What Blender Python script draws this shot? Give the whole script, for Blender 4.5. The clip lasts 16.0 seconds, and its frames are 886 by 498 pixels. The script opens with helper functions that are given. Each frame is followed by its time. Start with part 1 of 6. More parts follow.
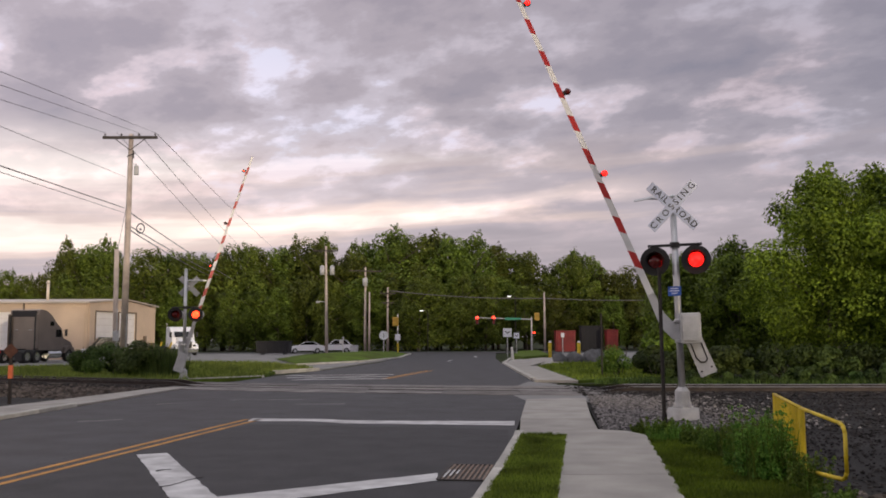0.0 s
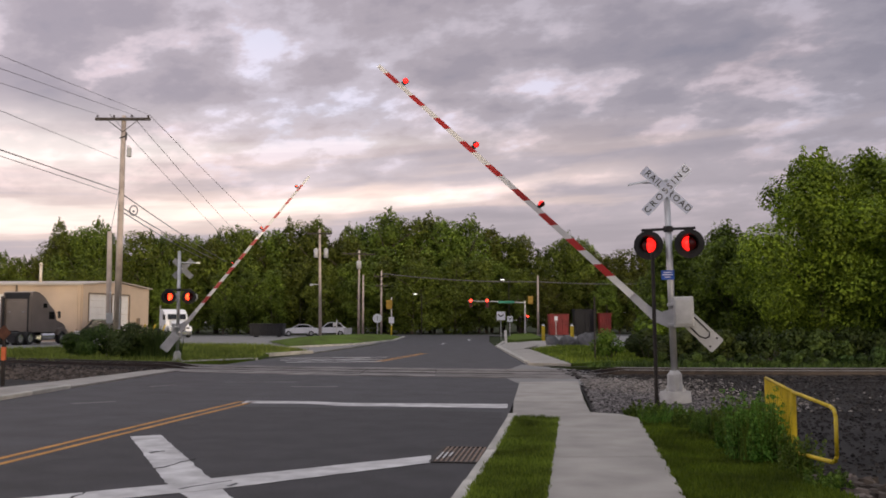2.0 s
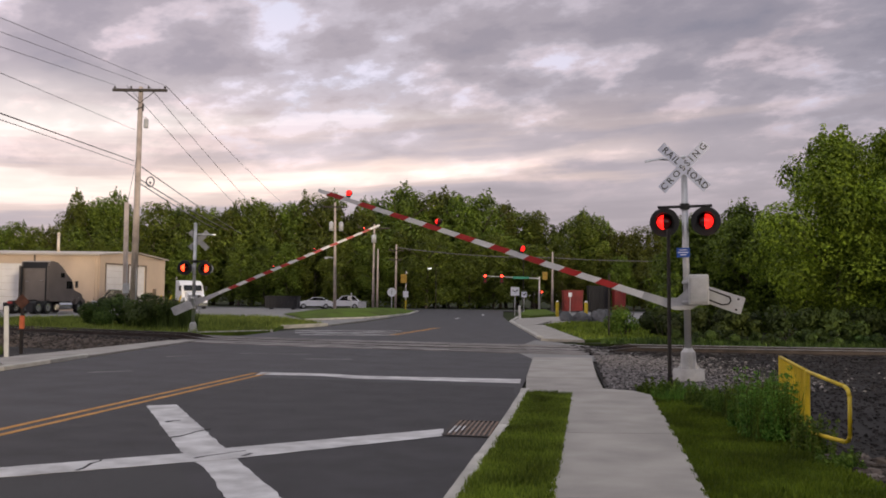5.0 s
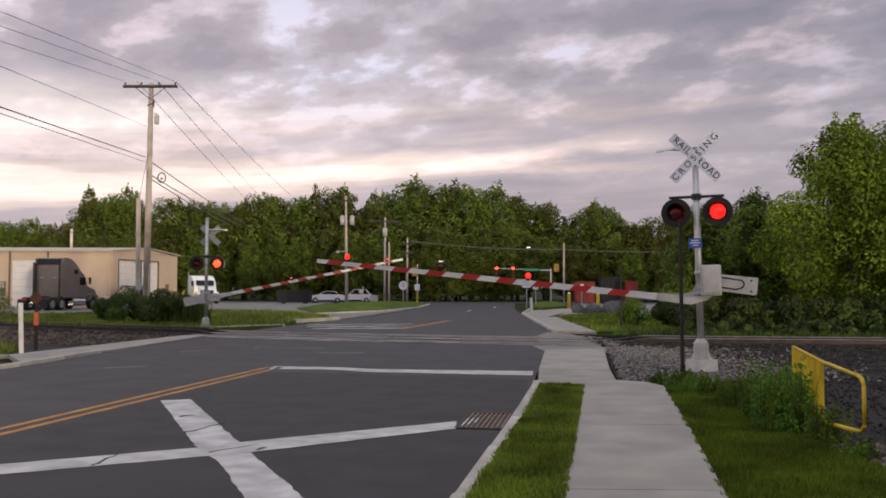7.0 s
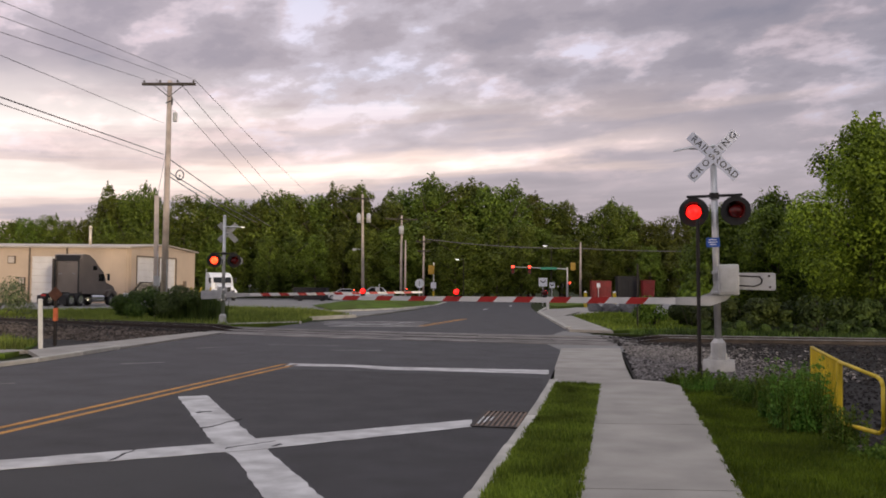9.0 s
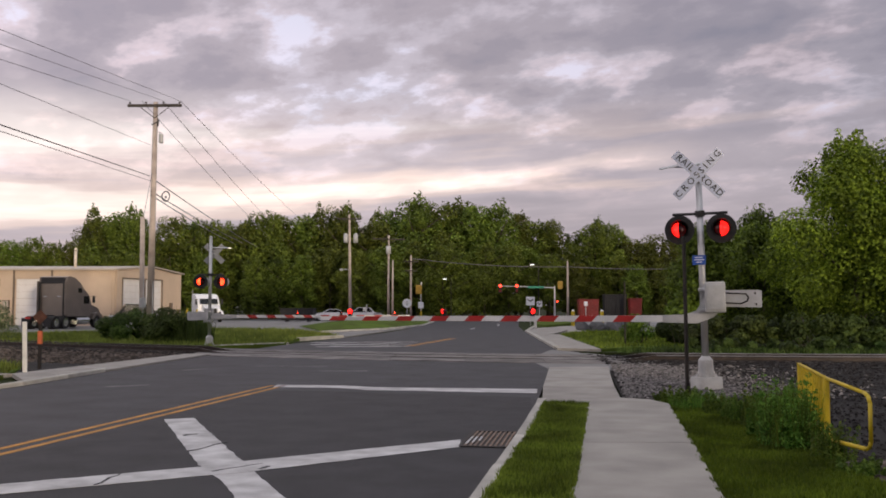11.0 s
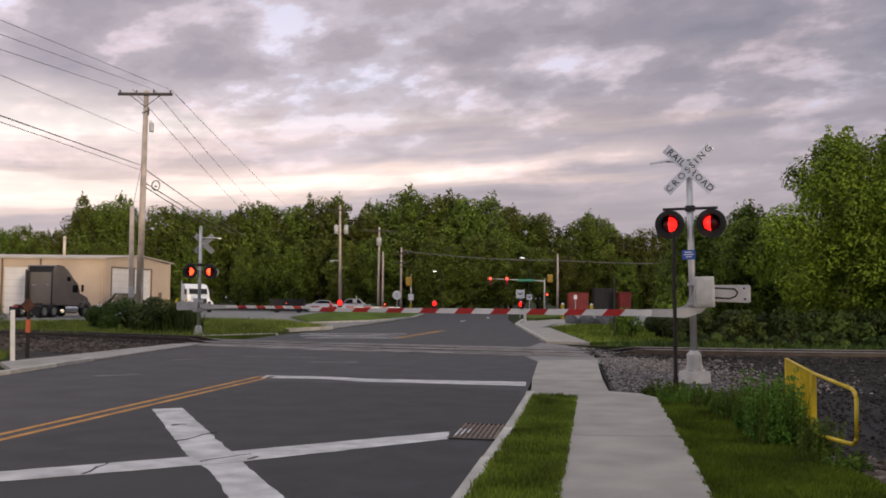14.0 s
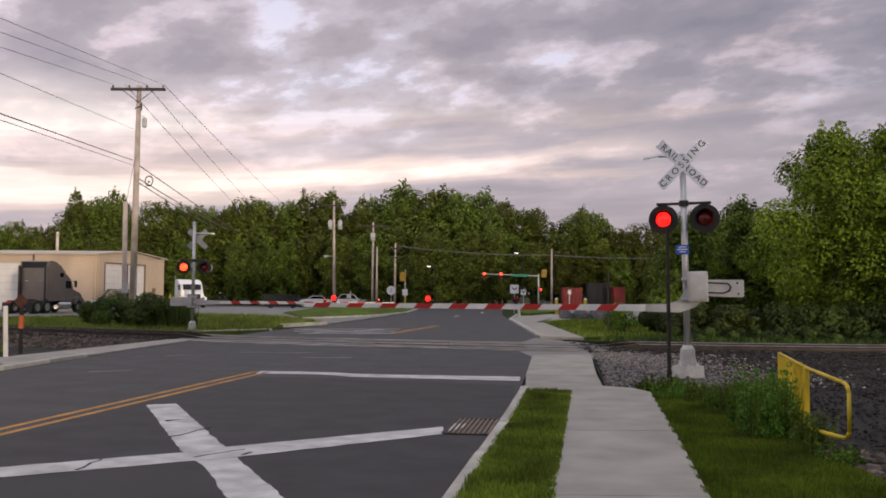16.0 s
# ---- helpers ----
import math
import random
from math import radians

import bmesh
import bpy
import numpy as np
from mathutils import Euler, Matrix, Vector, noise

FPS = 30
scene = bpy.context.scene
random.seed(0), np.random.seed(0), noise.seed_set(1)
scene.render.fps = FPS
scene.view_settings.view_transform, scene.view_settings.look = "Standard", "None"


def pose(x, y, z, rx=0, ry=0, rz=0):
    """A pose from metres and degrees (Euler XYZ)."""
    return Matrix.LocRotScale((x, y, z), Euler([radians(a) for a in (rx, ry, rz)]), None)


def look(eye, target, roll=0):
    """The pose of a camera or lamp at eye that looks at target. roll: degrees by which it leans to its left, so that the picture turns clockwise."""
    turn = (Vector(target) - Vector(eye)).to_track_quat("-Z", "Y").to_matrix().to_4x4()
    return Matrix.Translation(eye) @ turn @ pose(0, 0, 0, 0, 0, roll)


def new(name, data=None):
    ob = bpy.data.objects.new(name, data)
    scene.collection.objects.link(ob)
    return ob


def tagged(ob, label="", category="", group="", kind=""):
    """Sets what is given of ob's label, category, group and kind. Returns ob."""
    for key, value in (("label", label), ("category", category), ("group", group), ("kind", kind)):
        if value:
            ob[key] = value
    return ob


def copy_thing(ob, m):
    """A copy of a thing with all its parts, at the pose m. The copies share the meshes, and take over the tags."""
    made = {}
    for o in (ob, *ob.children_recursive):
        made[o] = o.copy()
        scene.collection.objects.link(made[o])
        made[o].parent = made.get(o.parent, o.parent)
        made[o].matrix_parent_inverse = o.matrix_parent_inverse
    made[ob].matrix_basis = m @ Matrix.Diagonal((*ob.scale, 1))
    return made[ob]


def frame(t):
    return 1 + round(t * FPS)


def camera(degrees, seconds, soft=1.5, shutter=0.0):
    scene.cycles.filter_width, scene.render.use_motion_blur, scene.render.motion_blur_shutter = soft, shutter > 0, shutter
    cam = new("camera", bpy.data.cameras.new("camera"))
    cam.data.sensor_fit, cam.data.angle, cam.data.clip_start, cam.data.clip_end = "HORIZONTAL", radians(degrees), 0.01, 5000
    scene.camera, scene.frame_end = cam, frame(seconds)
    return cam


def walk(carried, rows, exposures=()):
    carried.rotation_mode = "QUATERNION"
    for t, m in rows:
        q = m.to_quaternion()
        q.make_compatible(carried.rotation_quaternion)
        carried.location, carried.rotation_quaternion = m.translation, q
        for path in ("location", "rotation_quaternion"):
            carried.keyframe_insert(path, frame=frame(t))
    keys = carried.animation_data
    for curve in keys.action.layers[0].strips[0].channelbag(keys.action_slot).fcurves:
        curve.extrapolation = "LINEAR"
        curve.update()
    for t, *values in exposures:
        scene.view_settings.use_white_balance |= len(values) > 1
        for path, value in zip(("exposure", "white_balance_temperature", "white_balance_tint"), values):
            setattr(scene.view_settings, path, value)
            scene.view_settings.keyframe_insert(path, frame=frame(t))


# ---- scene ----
cam = camera(52, 16.0, soft=1.8)
walk(cam, [
    (0.0, pose(0, 0, 1.7, 95.657, 0.205, -0.004)),
    (0.5, pose(0, 0, 1.7, 95.619, -0.131, 0.199)),
    (1.0, pose(0, 0, 1.7, 95.391, -0.274, 0.145)),
    (1.5, pose(0, 0, 1.7, 94.860, 0.100, 0.091)),
    (2.0, pose(0, 0, 1.7, 94.597, 0.050, -0.407)),
    (2.5, pose(0, 0, 1.7, 95.190, 0.899, 0.409)),
    (3.0, pose(0, 0, 1.7, 94.453, 0.274, 0.099)),
    (3.5, pose(0, 0, 1.7, 93.793, -0.474, 0.357)),
    (4.0, pose(0, 0, 1.7, 93.175, -0.628, 0.358)),
    (6.5, pose(0, 0, 1.7, 92.817, -0.526, 1.012)),
    (7.0, pose(0, 0, 1.7, 92.542, -0.183, 1.212)),
    (7.5, pose(0, 0, 1.7, 92.630, -0.023, 1.803)),
    (8.0, pose(0, 0, 1.7, 92.660, 0.432, 2.235)),
    (8.5, pose(0, 0, 1.7, 92.571, -0.223, 2.660)),
    (9.0, pose(0, 0, 1.7, 92.420, -0.496, 2.229)),
    (11.5, pose(0, 0, 1.7, 93.797, -0.088, 1.283)),
    (12.0, pose(0, 0, 1.7, 93.655, -0.684, 1.458)),
    (12.5, pose(0, 0, 1.7, 93.709, -0.550, 1.171)),
    (13.0, pose(0, 0, 1.7, 93.439, -0.480, 1.025)),
    (13.5, pose(0, 0, 1.7, 93.027, -0.734, 0.815)),
    (14.0, pose(0, 0, 1.7, 93.171, -0.573, 0.810)),
    (14.5, pose(0, 0, 1.7, 92.778, -0.687, 0.785)),
    (15.0, pose(0, 0, 1.7, 92.708, -0.684, 0.406)),
    (15.5, pose(0, 0, 1.7, 92.783, -0.270, 0.791)),
    (16.0, pose(0, 0, 1.7, 92.872, -0.475, 0.439)),
])

# ---- sky and sun: a broken evening overcast, the sun low behind the camera, veiled by cloud ----
SUN_EL, SUN_AZ = 2.5, 152.0
world = bpy.data.worlds.new("evening_sky")
scene.world = world
world.use_nodes = True


def sky_nodes():
    nt = world.node_tree
    nt.nodes.clear()
    N, L = nt.nodes.new, nt.links.new

    def math_node(op, a, b=None):
        n = N("ShaderNodeMath")
        n.operation = op
        for i, v in enumerate((a, b)):
            if v is None:
                continue
            if isinstance(v, (int, float)):
                n.inputs[i].default_value = v
            else:
                L(v, n.inputs[i])
        return n.outputs[0]

    def ramp(fac, stops, mode="EASE"):
        n = N("ShaderNodeValToRGB")
        n.color_ramp.interpolation = mode
        while len(n.color_ramp.elements) < len(stops):
            n.color_ramp.elements.new(0.5)
        for e, (p, c) in zip(n.color_ramp.elements, stops):
            e.position = p
            e.color = (*c, 1) if len(c) == 3 else c
        L(fac, n.inputs[0])
        return n.outputs[0]

    def mix(kind, fac, a, b):
        n = N("ShaderNodeMix")
        n.data_type, n.blend_type = "RGBA", kind
        for sock, v in ((n.inputs[0], fac), (n.inputs[6], a), (n.inputs[7], b)):
            if isinstance(v, (int, float)):
                sock.default_value = v
            elif isinstance(v, tuple):
                sock.default_value = (*v, 1)
            else:
                L(v, sock)
        return n.outputs[2]

    tc = N("ShaderNodeTexCoord")
    sep = N("ShaderNodeSeparateXYZ")
    L(tc.outputs["Generated"], sep.inputs[0])
    x, y, z = sep.outputs
    up = math_node("MAXIMUM", z, 0.0)
    # the cloud sheet: flat layer seen in perspective
    den = math_node("ADD", up, 0.24)
    comb = N("ShaderNodeCombineXYZ")
    L(math_node("MULTIPLY", math_node("DIVIDE", x, den), 1.5), comb.inputs[0])
    L(math_node("MULTIPLY", math_node("DIVIDE", math_node("ADD", y, math_node("MULTIPLY", x, 0.22)), den), 1.55), comb.inputs[1])

    def cloud(scale, detail, rough, distort, off):
        m = N("ShaderNodeMapping")
        m.inputs["Location"].default_value = off
        L(comb.outputs[0], m.inputs[0])
        n = N("ShaderNodeTexNoise")
        n.inputs["Scale"].default_value = scale
        n.inputs["Detail"].default_value = detail
        n.inputs["Roughness"].default_value = rough
        n.inputs["Distortion"].default_value = distort
        L(m.outputs[0], n.inputs["Vector"])
        return n.outputs[0]

    big = cloud(0.9, 3, 0.5, 0.0, (3.1, 0.7, 0))
    fine = cloud(3.4, 6, 0.55, 0.0, (0.4, 5.2, 2))
    dens = math_node("ADD", math_node("MULTIPLY", big, 0.37), math_node("MULTIPLY", fine, 0.70))
    sheet = ramp(dens, [(0.39, (0.66, 0.655, 0.80)), (0.46, (0.55, 0.485, 0.55)), (0.54, (0.43, 0.37, 0.42)), (0.62, (0.36, 0.312, 0.365)), (0.74, (0.30, 0.27, 0.33))])
    # sunset light under the cloud sheet, ahead to the left, fading to the right
    side = ramp(math_node("ADD", math_node("MULTIPLY", x, 0.5), 0.5), [(0.22, (1, 1, 1)), (0.40, (0.62, 0.62, 0.62)), (0.55, (0.30, 0.30, 0.30)), (0.75, (0.06, 0.06, 0.06))])
    tilt = math_node("SUBTRACT", up, math_node("MULTIPLY", x, 0.02))
    band = ramp(tilt, [(0.02, (0.1, 0.1, 0.1)), (0.075, (0.30, 0.30, 0.30)), (0.115, (1, 1, 1)), (0.15, (0.85, 0.85, 0.85)), (0.19, (0.12, 0.12, 0.12)), (0.30, (0, 0, 0))])
    streak = cloud(2.1, 6, 0.5, 0.2, (7.7, 1.3, 4))
    gap = ramp(streak, [(0.34, (1, 1, 1)), (0.62, (0.12, 0.12, 0.12))])
    glow = mix("MULTIPLY", 1.0, mix("MULTIPLY", 1.0, band, side), gap)
    lit = mix("ADD", 1.0, sheet, mix("MULTIPLY", 1.0, glow, (1.0, 0.80, 0.74)))
    pink = mix("MULTIPLY", 1.0, mix("MULTIPLY", 1.0, ramp(up, [(0.04, (0, 0, 0)), (0.11, (1, 1, 1)), (0.24, (0.5, 0.5, 0.5)), (0.36, (0, 0, 0))]), ramp(fine, [(0.36, (1, 1, 1)), (0.48, (0, 0, 0))])), (0.30, 0.17, 0.14))
    lit = mix("ADD", 1.0, lit, pink)
    # the sky pales towards the sunset side
    lean = ramp(math_node("ADD", math_node("MULTIPLY", x, 0.5), 0.5), [(0.2, (1.22, 1.20, 1.20)), (0.5, (1.0, 1.0, 1.0)), (0.75, (0.78, 0.825, 0.87))], "LINEAR")
    lit = mix("MULTIPLY", 1.0, lit, lean)
    # long flat streaks low over the horizon
    low = N("ShaderNodeCombineXYZ")
    L(math_node("MULTIPLY", x, 1.5), low.inputs[0])
    L(math_node("MULTIPLY", y, 1.5), low.inputs[1])
    L(math_node("MULTIPLY", math_node("SUBTRACT", up, math_node("MULTIPLY", x, 0.05)), 17.0), low.inputs[2])
    bands = N("ShaderNodeTexNoise")
    bands.inputs["Scale"].default_value, bands.inputs["Detail"].default_value, bands.inputs["Roughness"].default_value = 1.25, 5, 0.5
    L(low.outputs[0], bands.inputs["Vector"])
    warm = math_node("SUBTRACT", bands.outputs[0], math_node("MULTIPLY", x, 0.30))
    streaks = ramp(warm, [(0.40, (0.42, 0.36, 0.405)), (0.50, (0.52, 0.44, 0.485)), (0.58, (0.80, 0.62, 0.58)), (0.66, (1.12, 0.93, 0.84)), (0.76, (1.4, 1.22, 1.10))])
    reach = ramp(up, [(0.0, (0.75, 0.75, 0.75)), (0.10, (0.9, 0.9, 0.9)), (0.15, (0.6, 0.6, 0.6)), (0.24, (0, 0, 0))])
    lit = mix("MIX", reach, lit, streaks)
    # one long sunlit streak under the sheet, rising a little to the right
    line = math_node("ABSOLUTE", math_node("SUBTRACT", math_node("SUBTRACT", up, math_node("MULTIPLY", x, 0.1)), math_node("ADD", 0.145, math_node("MULTIPLY", math_node("SUBTRACT", streak, 0.5), 0.05))))
    thin = ramp(line, [(0.0, (1, 1, 1)), (0.005, (0.7, 0.7, 0.7)), (0.017, (0, 0, 0))])
    span = ramp(math_node("ADD", math_node("MULTIPLY", x, 0.5), 0.5), [(0.30, (0, 0, 0)), (0.40, (0.8, 0.8, 0.8)), (0.50, (1, 1, 1)), (0.58, (0.7, 0.7, 0.7)), (0.64, (0, 0, 0))])
    ahead = ramp(y, [(0.3, (0, 0, 0)), (0.6, (1, 1, 1))])
    lit = mix("ADD", 1.0, lit, mix("MULTIPLY", 1.0, mix("MULTIPLY", 1.0, mix("MULTIPLY", 1.0, thin, span), ahead), (0.42, 0.30, 0.22)))
    # an overcast dome is brighter towards the zenith
    dome = ramp(up, [(0.0, (0.51, 0.52, 0.525)), (0.40, (0.51, 0.52, 0.525)), (0.75, (0.94, 1.04, 0.95))], "LINEAR")
    clouds = mix("MULTIPLY", 1.0, lit, dome)
    sky = N("ShaderNodeTexSky")
    sky.sky_type, sky.sun_disc = "NISHITA", False
    sky.sun_elevation, sky.sun_rotation = radians(SUN_EL), radians(SUN_AZ)
    b1, b2, add, out = N("ShaderNodeBackground"), N("ShaderNodeBackground"), N("ShaderNodeAddShader"), N("ShaderNodeOutputWorld")
    L(clouds, b1.inputs[0])
    b1.inputs[1].default_value = 1.9
    L(sky.outputs[0], b2.inputs[0])
    b2.inputs[1].default_value = 0.012
    L(b1.outputs[0], add.inputs[0])
    L(b2.outputs[0], add.inputs[1])
    L(add.outputs[0], out.inputs[0])


sky_nodes()
sun = new("sun", bpy.data.lights.new("sun", "SUN"))
sun.data.energy, sun.data.angle, sun.data.color = 2.0, radians(2.5), (1.0, 0.82, 0.60)
sun.matrix_world = look((0, 0, 50), Vector((0, 0, 50)) - Vector((math.sin(radians(SUN_AZ)) * math.cos(radians(SUN_EL)), math.cos(radians(SUN_AZ)) * math.cos(radians(SUN_EL)), math.sin(radians(SUN_EL)))))
scene.view_settings.exposure = 0.0


# ---- materials ----
def material(name, color, rough=0.7, metal=0.0, scale=6.0, vary=0.25, bump=0.0, fine=60.0, tint=None, random_each=0.0, emit=None, spec=0.5, island=0.0):
    """Base colour broken up by coarse and fine noise, with fine relief."""
    m = bpy.data.materials.new(name)
    m.use_nodes = True
    nt = m.node_tree
    N, L = nt.nodes.new, nt.links.new
    p = nt.nodes["Principled BSDF"]
    p.inputs["Roughness"].default_value, p.inputs["Metallic"].default_value = rough, metal
    p.inputs["Specular IOR Level"].default_value = spec
    tc = N("ShaderNodeTexCoord")
    n1, n2 = N("ShaderNodeTexNoise"), N("ShaderNodeTexNoise")
    for n, s in ((n1, scale), (n2, fine)):
        n.inputs["Scale"].default_value = s
        n.inputs["Detail"].default_value = 4
        L(tc.outputs["Object"], n.inputs["Vector"])
    r = N("ShaderNodeValToRGB")
    lo = tint or tuple(c * (1 - vary) for c in color)
    r.color_ramp.elements[0].position, r.color_ramp.elements[1].position = 0.33, 0.67
    r.color_ramp.elements[0].color, r.color_ramp.elements[1].color = (*lo, 1), (*(min(1, c * (1 + vary * 0.5)) for c in color), 1)
    L(n1.outputs[0], r.inputs[0])
    hv = N("ShaderNodeHueSaturation")
    L(r.outputs[0], hv.inputs["Color"])
    add = N("ShaderNodeMath")
    add.operation = "MULTIPLY_ADD"
    L(n2.outputs[0], add.inputs[0])
    add.inputs[1].default_value, add.inputs[2].default_value = vary, 1 - vary / 2
    value = add.outputs[0]
    for amount, node, out in ((random_each, "ShaderNodeObjectInfo", "Random"), (island, "ShaderNodeNewGeometry", "Random Per Island")):
        if amount:
            o, q, w = N(node), N("ShaderNodeMath"), N("ShaderNodeMath")
            q.operation, w.operation = "MULTIPLY_ADD", "MULTIPLY"
            L(o.outputs[out], q.inputs[0])
            q.inputs[1].default_value, q.inputs[2].default_value = 2 * amount, 1 - amount
            L(value, w.inputs[0])
            L(q.outputs[0], w.inputs[1])
            value = w.outputs[0]
    L(value, hv.inputs["Value"])
    L(hv.outputs[0], p.inputs["Base Color"])
    if bump:
        b = N("ShaderNodeBump")
        b.inputs["Strength"].default_value, b.inputs["Distance"].default_value = bump, 0.01
        L(n2.outputs[0], b.inputs["Height"])
        L(b.outputs[0], p.inputs["Normal"])
    if emit:
        glow = N("ShaderNodeMapRange")
        glow.inputs["From Min"].default_value, glow.inputs["From Max"].default_value = 0.3, 0.7
        glow.inputs["To Min"].default_value, glow.inputs["To Max"].default_value = emit[1] * 0.45, emit[1] * 1.55
        L(n1.outputs[0], glow.inputs["Value"])
        L(glow.outputs[0], p.inputs["Emission Strength"])
        p.inputs["Emission Color"].default_value, p.inputs["Emission Strength"].default_value = (*emit[0], 1), emit[1]
    return m


def leaf_material(name, dark, light, through_light=0.3, patch=0.45, each=0.75):
    m = bpy.data.materials.new(name)
    m.use_nodes = True
    nt = m.node_tree
    N, L = nt.nodes.new, nt.links.new
    p = nt.nodes["Principled BSDF"]
    p.inputs["Roughness"].default_value = 0.6
    p.inputs["Specular IOR Level"].default_value = 0.25
    g, r, o, mx = N("ShaderNodeNewGeometry"), N("ShaderNodeValToRGB"), N("ShaderNodeObjectInfo"), N("ShaderNodeHueSaturation")
    L(g.outputs["Random Per Island"], r.inputs[0])
    r.color_ramp.elements[0].color, r.color_ramp.elements[1].color = (*dark, 1), (*light, 1)
    q, h = N("ShaderNodeMath"), N("ShaderNodeMath")
    for n, a, b in ((q, each, 1.025 - each / 2), (h, 0.066 * each, 0.5 - 0.033 * each)):
        n.operation = "MULTIPLY_ADD"
        L(o.outputs["Random"], n.inputs[0])
        n.inputs[1].default_value, n.inputs[2].default_value = a, b
    tc, pn, pr, pm = N("ShaderNodeTexCoord"), N("ShaderNodeTexNoise"), N("ShaderNodeMapRange"), N("ShaderNodeMath")
    pn.inputs["Scale"].default_value, pn.inputs["Detail"].default_value = patch, 3
    L(tc.outputs["Object"], pn.inputs["Vector"])
    pr.inputs["From Min"].default_value, pr.inputs["From Max"].default_value = 0.32, 0.68
    pr.inputs["To Min"].default_value, pr.inputs["To Max"].default_value = 0.42, 1.5
    L(pn.outputs[0], pr.inputs["Value"])
    pm.operation = "MULTIPLY"
    L(q.outputs[0], pm.inputs[0])
    L(pr.outputs[0], pm.inputs[1])
    L(pm.outputs[0], mx.inputs["Value"])
    L(h.outputs[0], mx.inputs["Hue"])
    L(r.outputs[0], mx.inputs["Color"])
    L(mx.outputs[0], p.inputs["Base Color"])
    t, s = N("ShaderNodeBsdfTranslucent"), N("ShaderNodeMixShader")
    L(mx.outputs[0], t.inputs[0])
    s.inputs[0].default_value = through_light
    L(p.outputs[0], s.inputs[1])
    L(t.outputs[0], s.inputs[2])
    L(s.outputs[0], nt.nodes["Material Output"].inputs[0])
    return m


FRESH_ASPHALT = material("patched_asphalt", (0.017, 0.0172, 0.019), 0.66, 0, 0.8, 0.4, 0.35, 90, spec=0.42)
MID_ASPHALT = material("newer_asphalt", (0.0225, 0.0214, 0.0250), 0.68, 0, 1.6, 0.5, 0.5, 60, spec=0.4)
ASPHALT = material("asphalt", (0.0300, 0.0288, 0.0340), 0.64, 0, 1.1, 0.5, 0.5, 60, spec=0.42)
OLD_ASPHALT = material("worn_asphalt", (0.235, 0.23, 0.225), 0.8, 0, 0.5, 0.25, 0.3, 70, spec=0.3)
CROSSING = material("crossing_planks", (0.19, 0.175, 0.168), 0.8, 0, 1.2, 0.5, 0.4, 40, random_each=0.25)
CONCRETE = material("concrete", (0.335, 0.313, 0.284), 0.85, 0, 1.4, 0.2, 0.25, 80, random_each=0.06)
KERB = material("kerb_concrete", (0.44, 0.42, 0.38), 0.85, 0, 1.6, 0.3, 0.3, 60, random_each=0.1)
MASONRY = material("foundation_concrete", (0.42, 0.41, 0.40), 0.85, 0, 3, 0.25, 0.3, 50)
ROAD_WHITE = material("road_white_paint", (0.56, 0.55, 0.55), 0.75, 0, 2.5, 0.25, 0.2, 70, tint=(0.36, 0.35, 0.35))
ROAD_FADED = material("faded_road_paint", (0.42, 0.42, 0.425), 0.8, 0, 1.5, 0.5, 0.1, 30)
ROAD_YELLOW = material("road_yellow_paint", (0.50, 0.24, 0.045), 0.75, 0, 2, 0.35, 0.2, 60)
EARTH_GRASS = material("grass_ground", (0.085, 0.135, 0.018), 0.95, 0, 0.6, 0.4, 0.6, 25, tint=(0.065, 0.085, 0.016), spec=0.1)
FIELD = material("rough_ground", (0.032, 0.042, 0.014), 0.95, 0, 0.05, 0.4, 0.3, 3, spec=0.1)
BALLAST = material("ballast_bed", (0.036, 0.033, 0.032), 0.95, 0, 0.5, 0.5, 1.0, 14, tint=(0.016, 0.015, 0.0145), spec=0.2)
STONE = material("ballast_stone", (0.215, 0.2, 0.195), 0.9, 0, 8, 0.3, 0.3, 40, island=0.6, spec=0.2)
DARK_STONE = material("sooty_ballast_stone", (0.034, 0.031, 0.031), 0.9, 0, 8, 0.3, 0.3, 40, island=0.7, spec=0.2)
BROWN_STONE = material("brown_ballast_stone", (0.115, 0.095, 0.082), 0.9, 0, 8, 0.3, 0.3, 40, island=0.7, spec=0.2)
RAIL = material("rusty_rail", (0.045, 0.034, 0.03), 0.6, 0.5, 4, 0.4, 0.2, 40)
RAIL_TOP = material("worn_rail_head", (0.2, 0.19, 0.19), 0.45, 0.8, 4, 0.2, 0.0, 40)
TIE = material("creosoted_tie", (0.045, 0.036, 0.03), 0.9, 0, 3, 0.4, 0.5, 30, random_each=0.3)
# Lawn blades darker than the verge's: the shade there is put into the green.
LAWN_GRASS = leaf_material("shaded_lawn_blades", (0.060, 0.094, 0.007), (0.14, 0.186, 0.016), 0.35, 0.9, 0.1)
ROUGH_GRASS = leaf_material("rough_grass_blades", (0.09, 0.125, 0.02), (0.23, 0.27, 0.055), 0.35, 0.5, 0.15)
REED = leaf_material("reed_blades", (0.04, 0.066, 0.015), (0.125, 0.165, 0.042), 0.3, 0.8, 0.15)
GRASS = leaf_material("grass_blades", (0.085, 0.128, 0.014), (0.235, 0.30, 0.038), 0.38, 1.1, 0.1)
WEED = leaf_material("weeds", (0.06, 0.125, 0.016), (0.20, 0.31, 0.045), 0.4)
DARK_WEED = leaf_material("dark_shrub_leaves", (0.028, 0.05, 0.010), (0.085, 0.125, 0.024), 0.28)
FOREST = leaf_material("woodland_leaves", (0.058, 0.082, 0.011), (0.165, 0.205, 0.028), 0.26)
FRESH = leaf_material("fresh_green_leaves", (0.050, 0.088, 0.007), (0.245, 0.345, 0.028), 0.34, 0.5, 0.12)
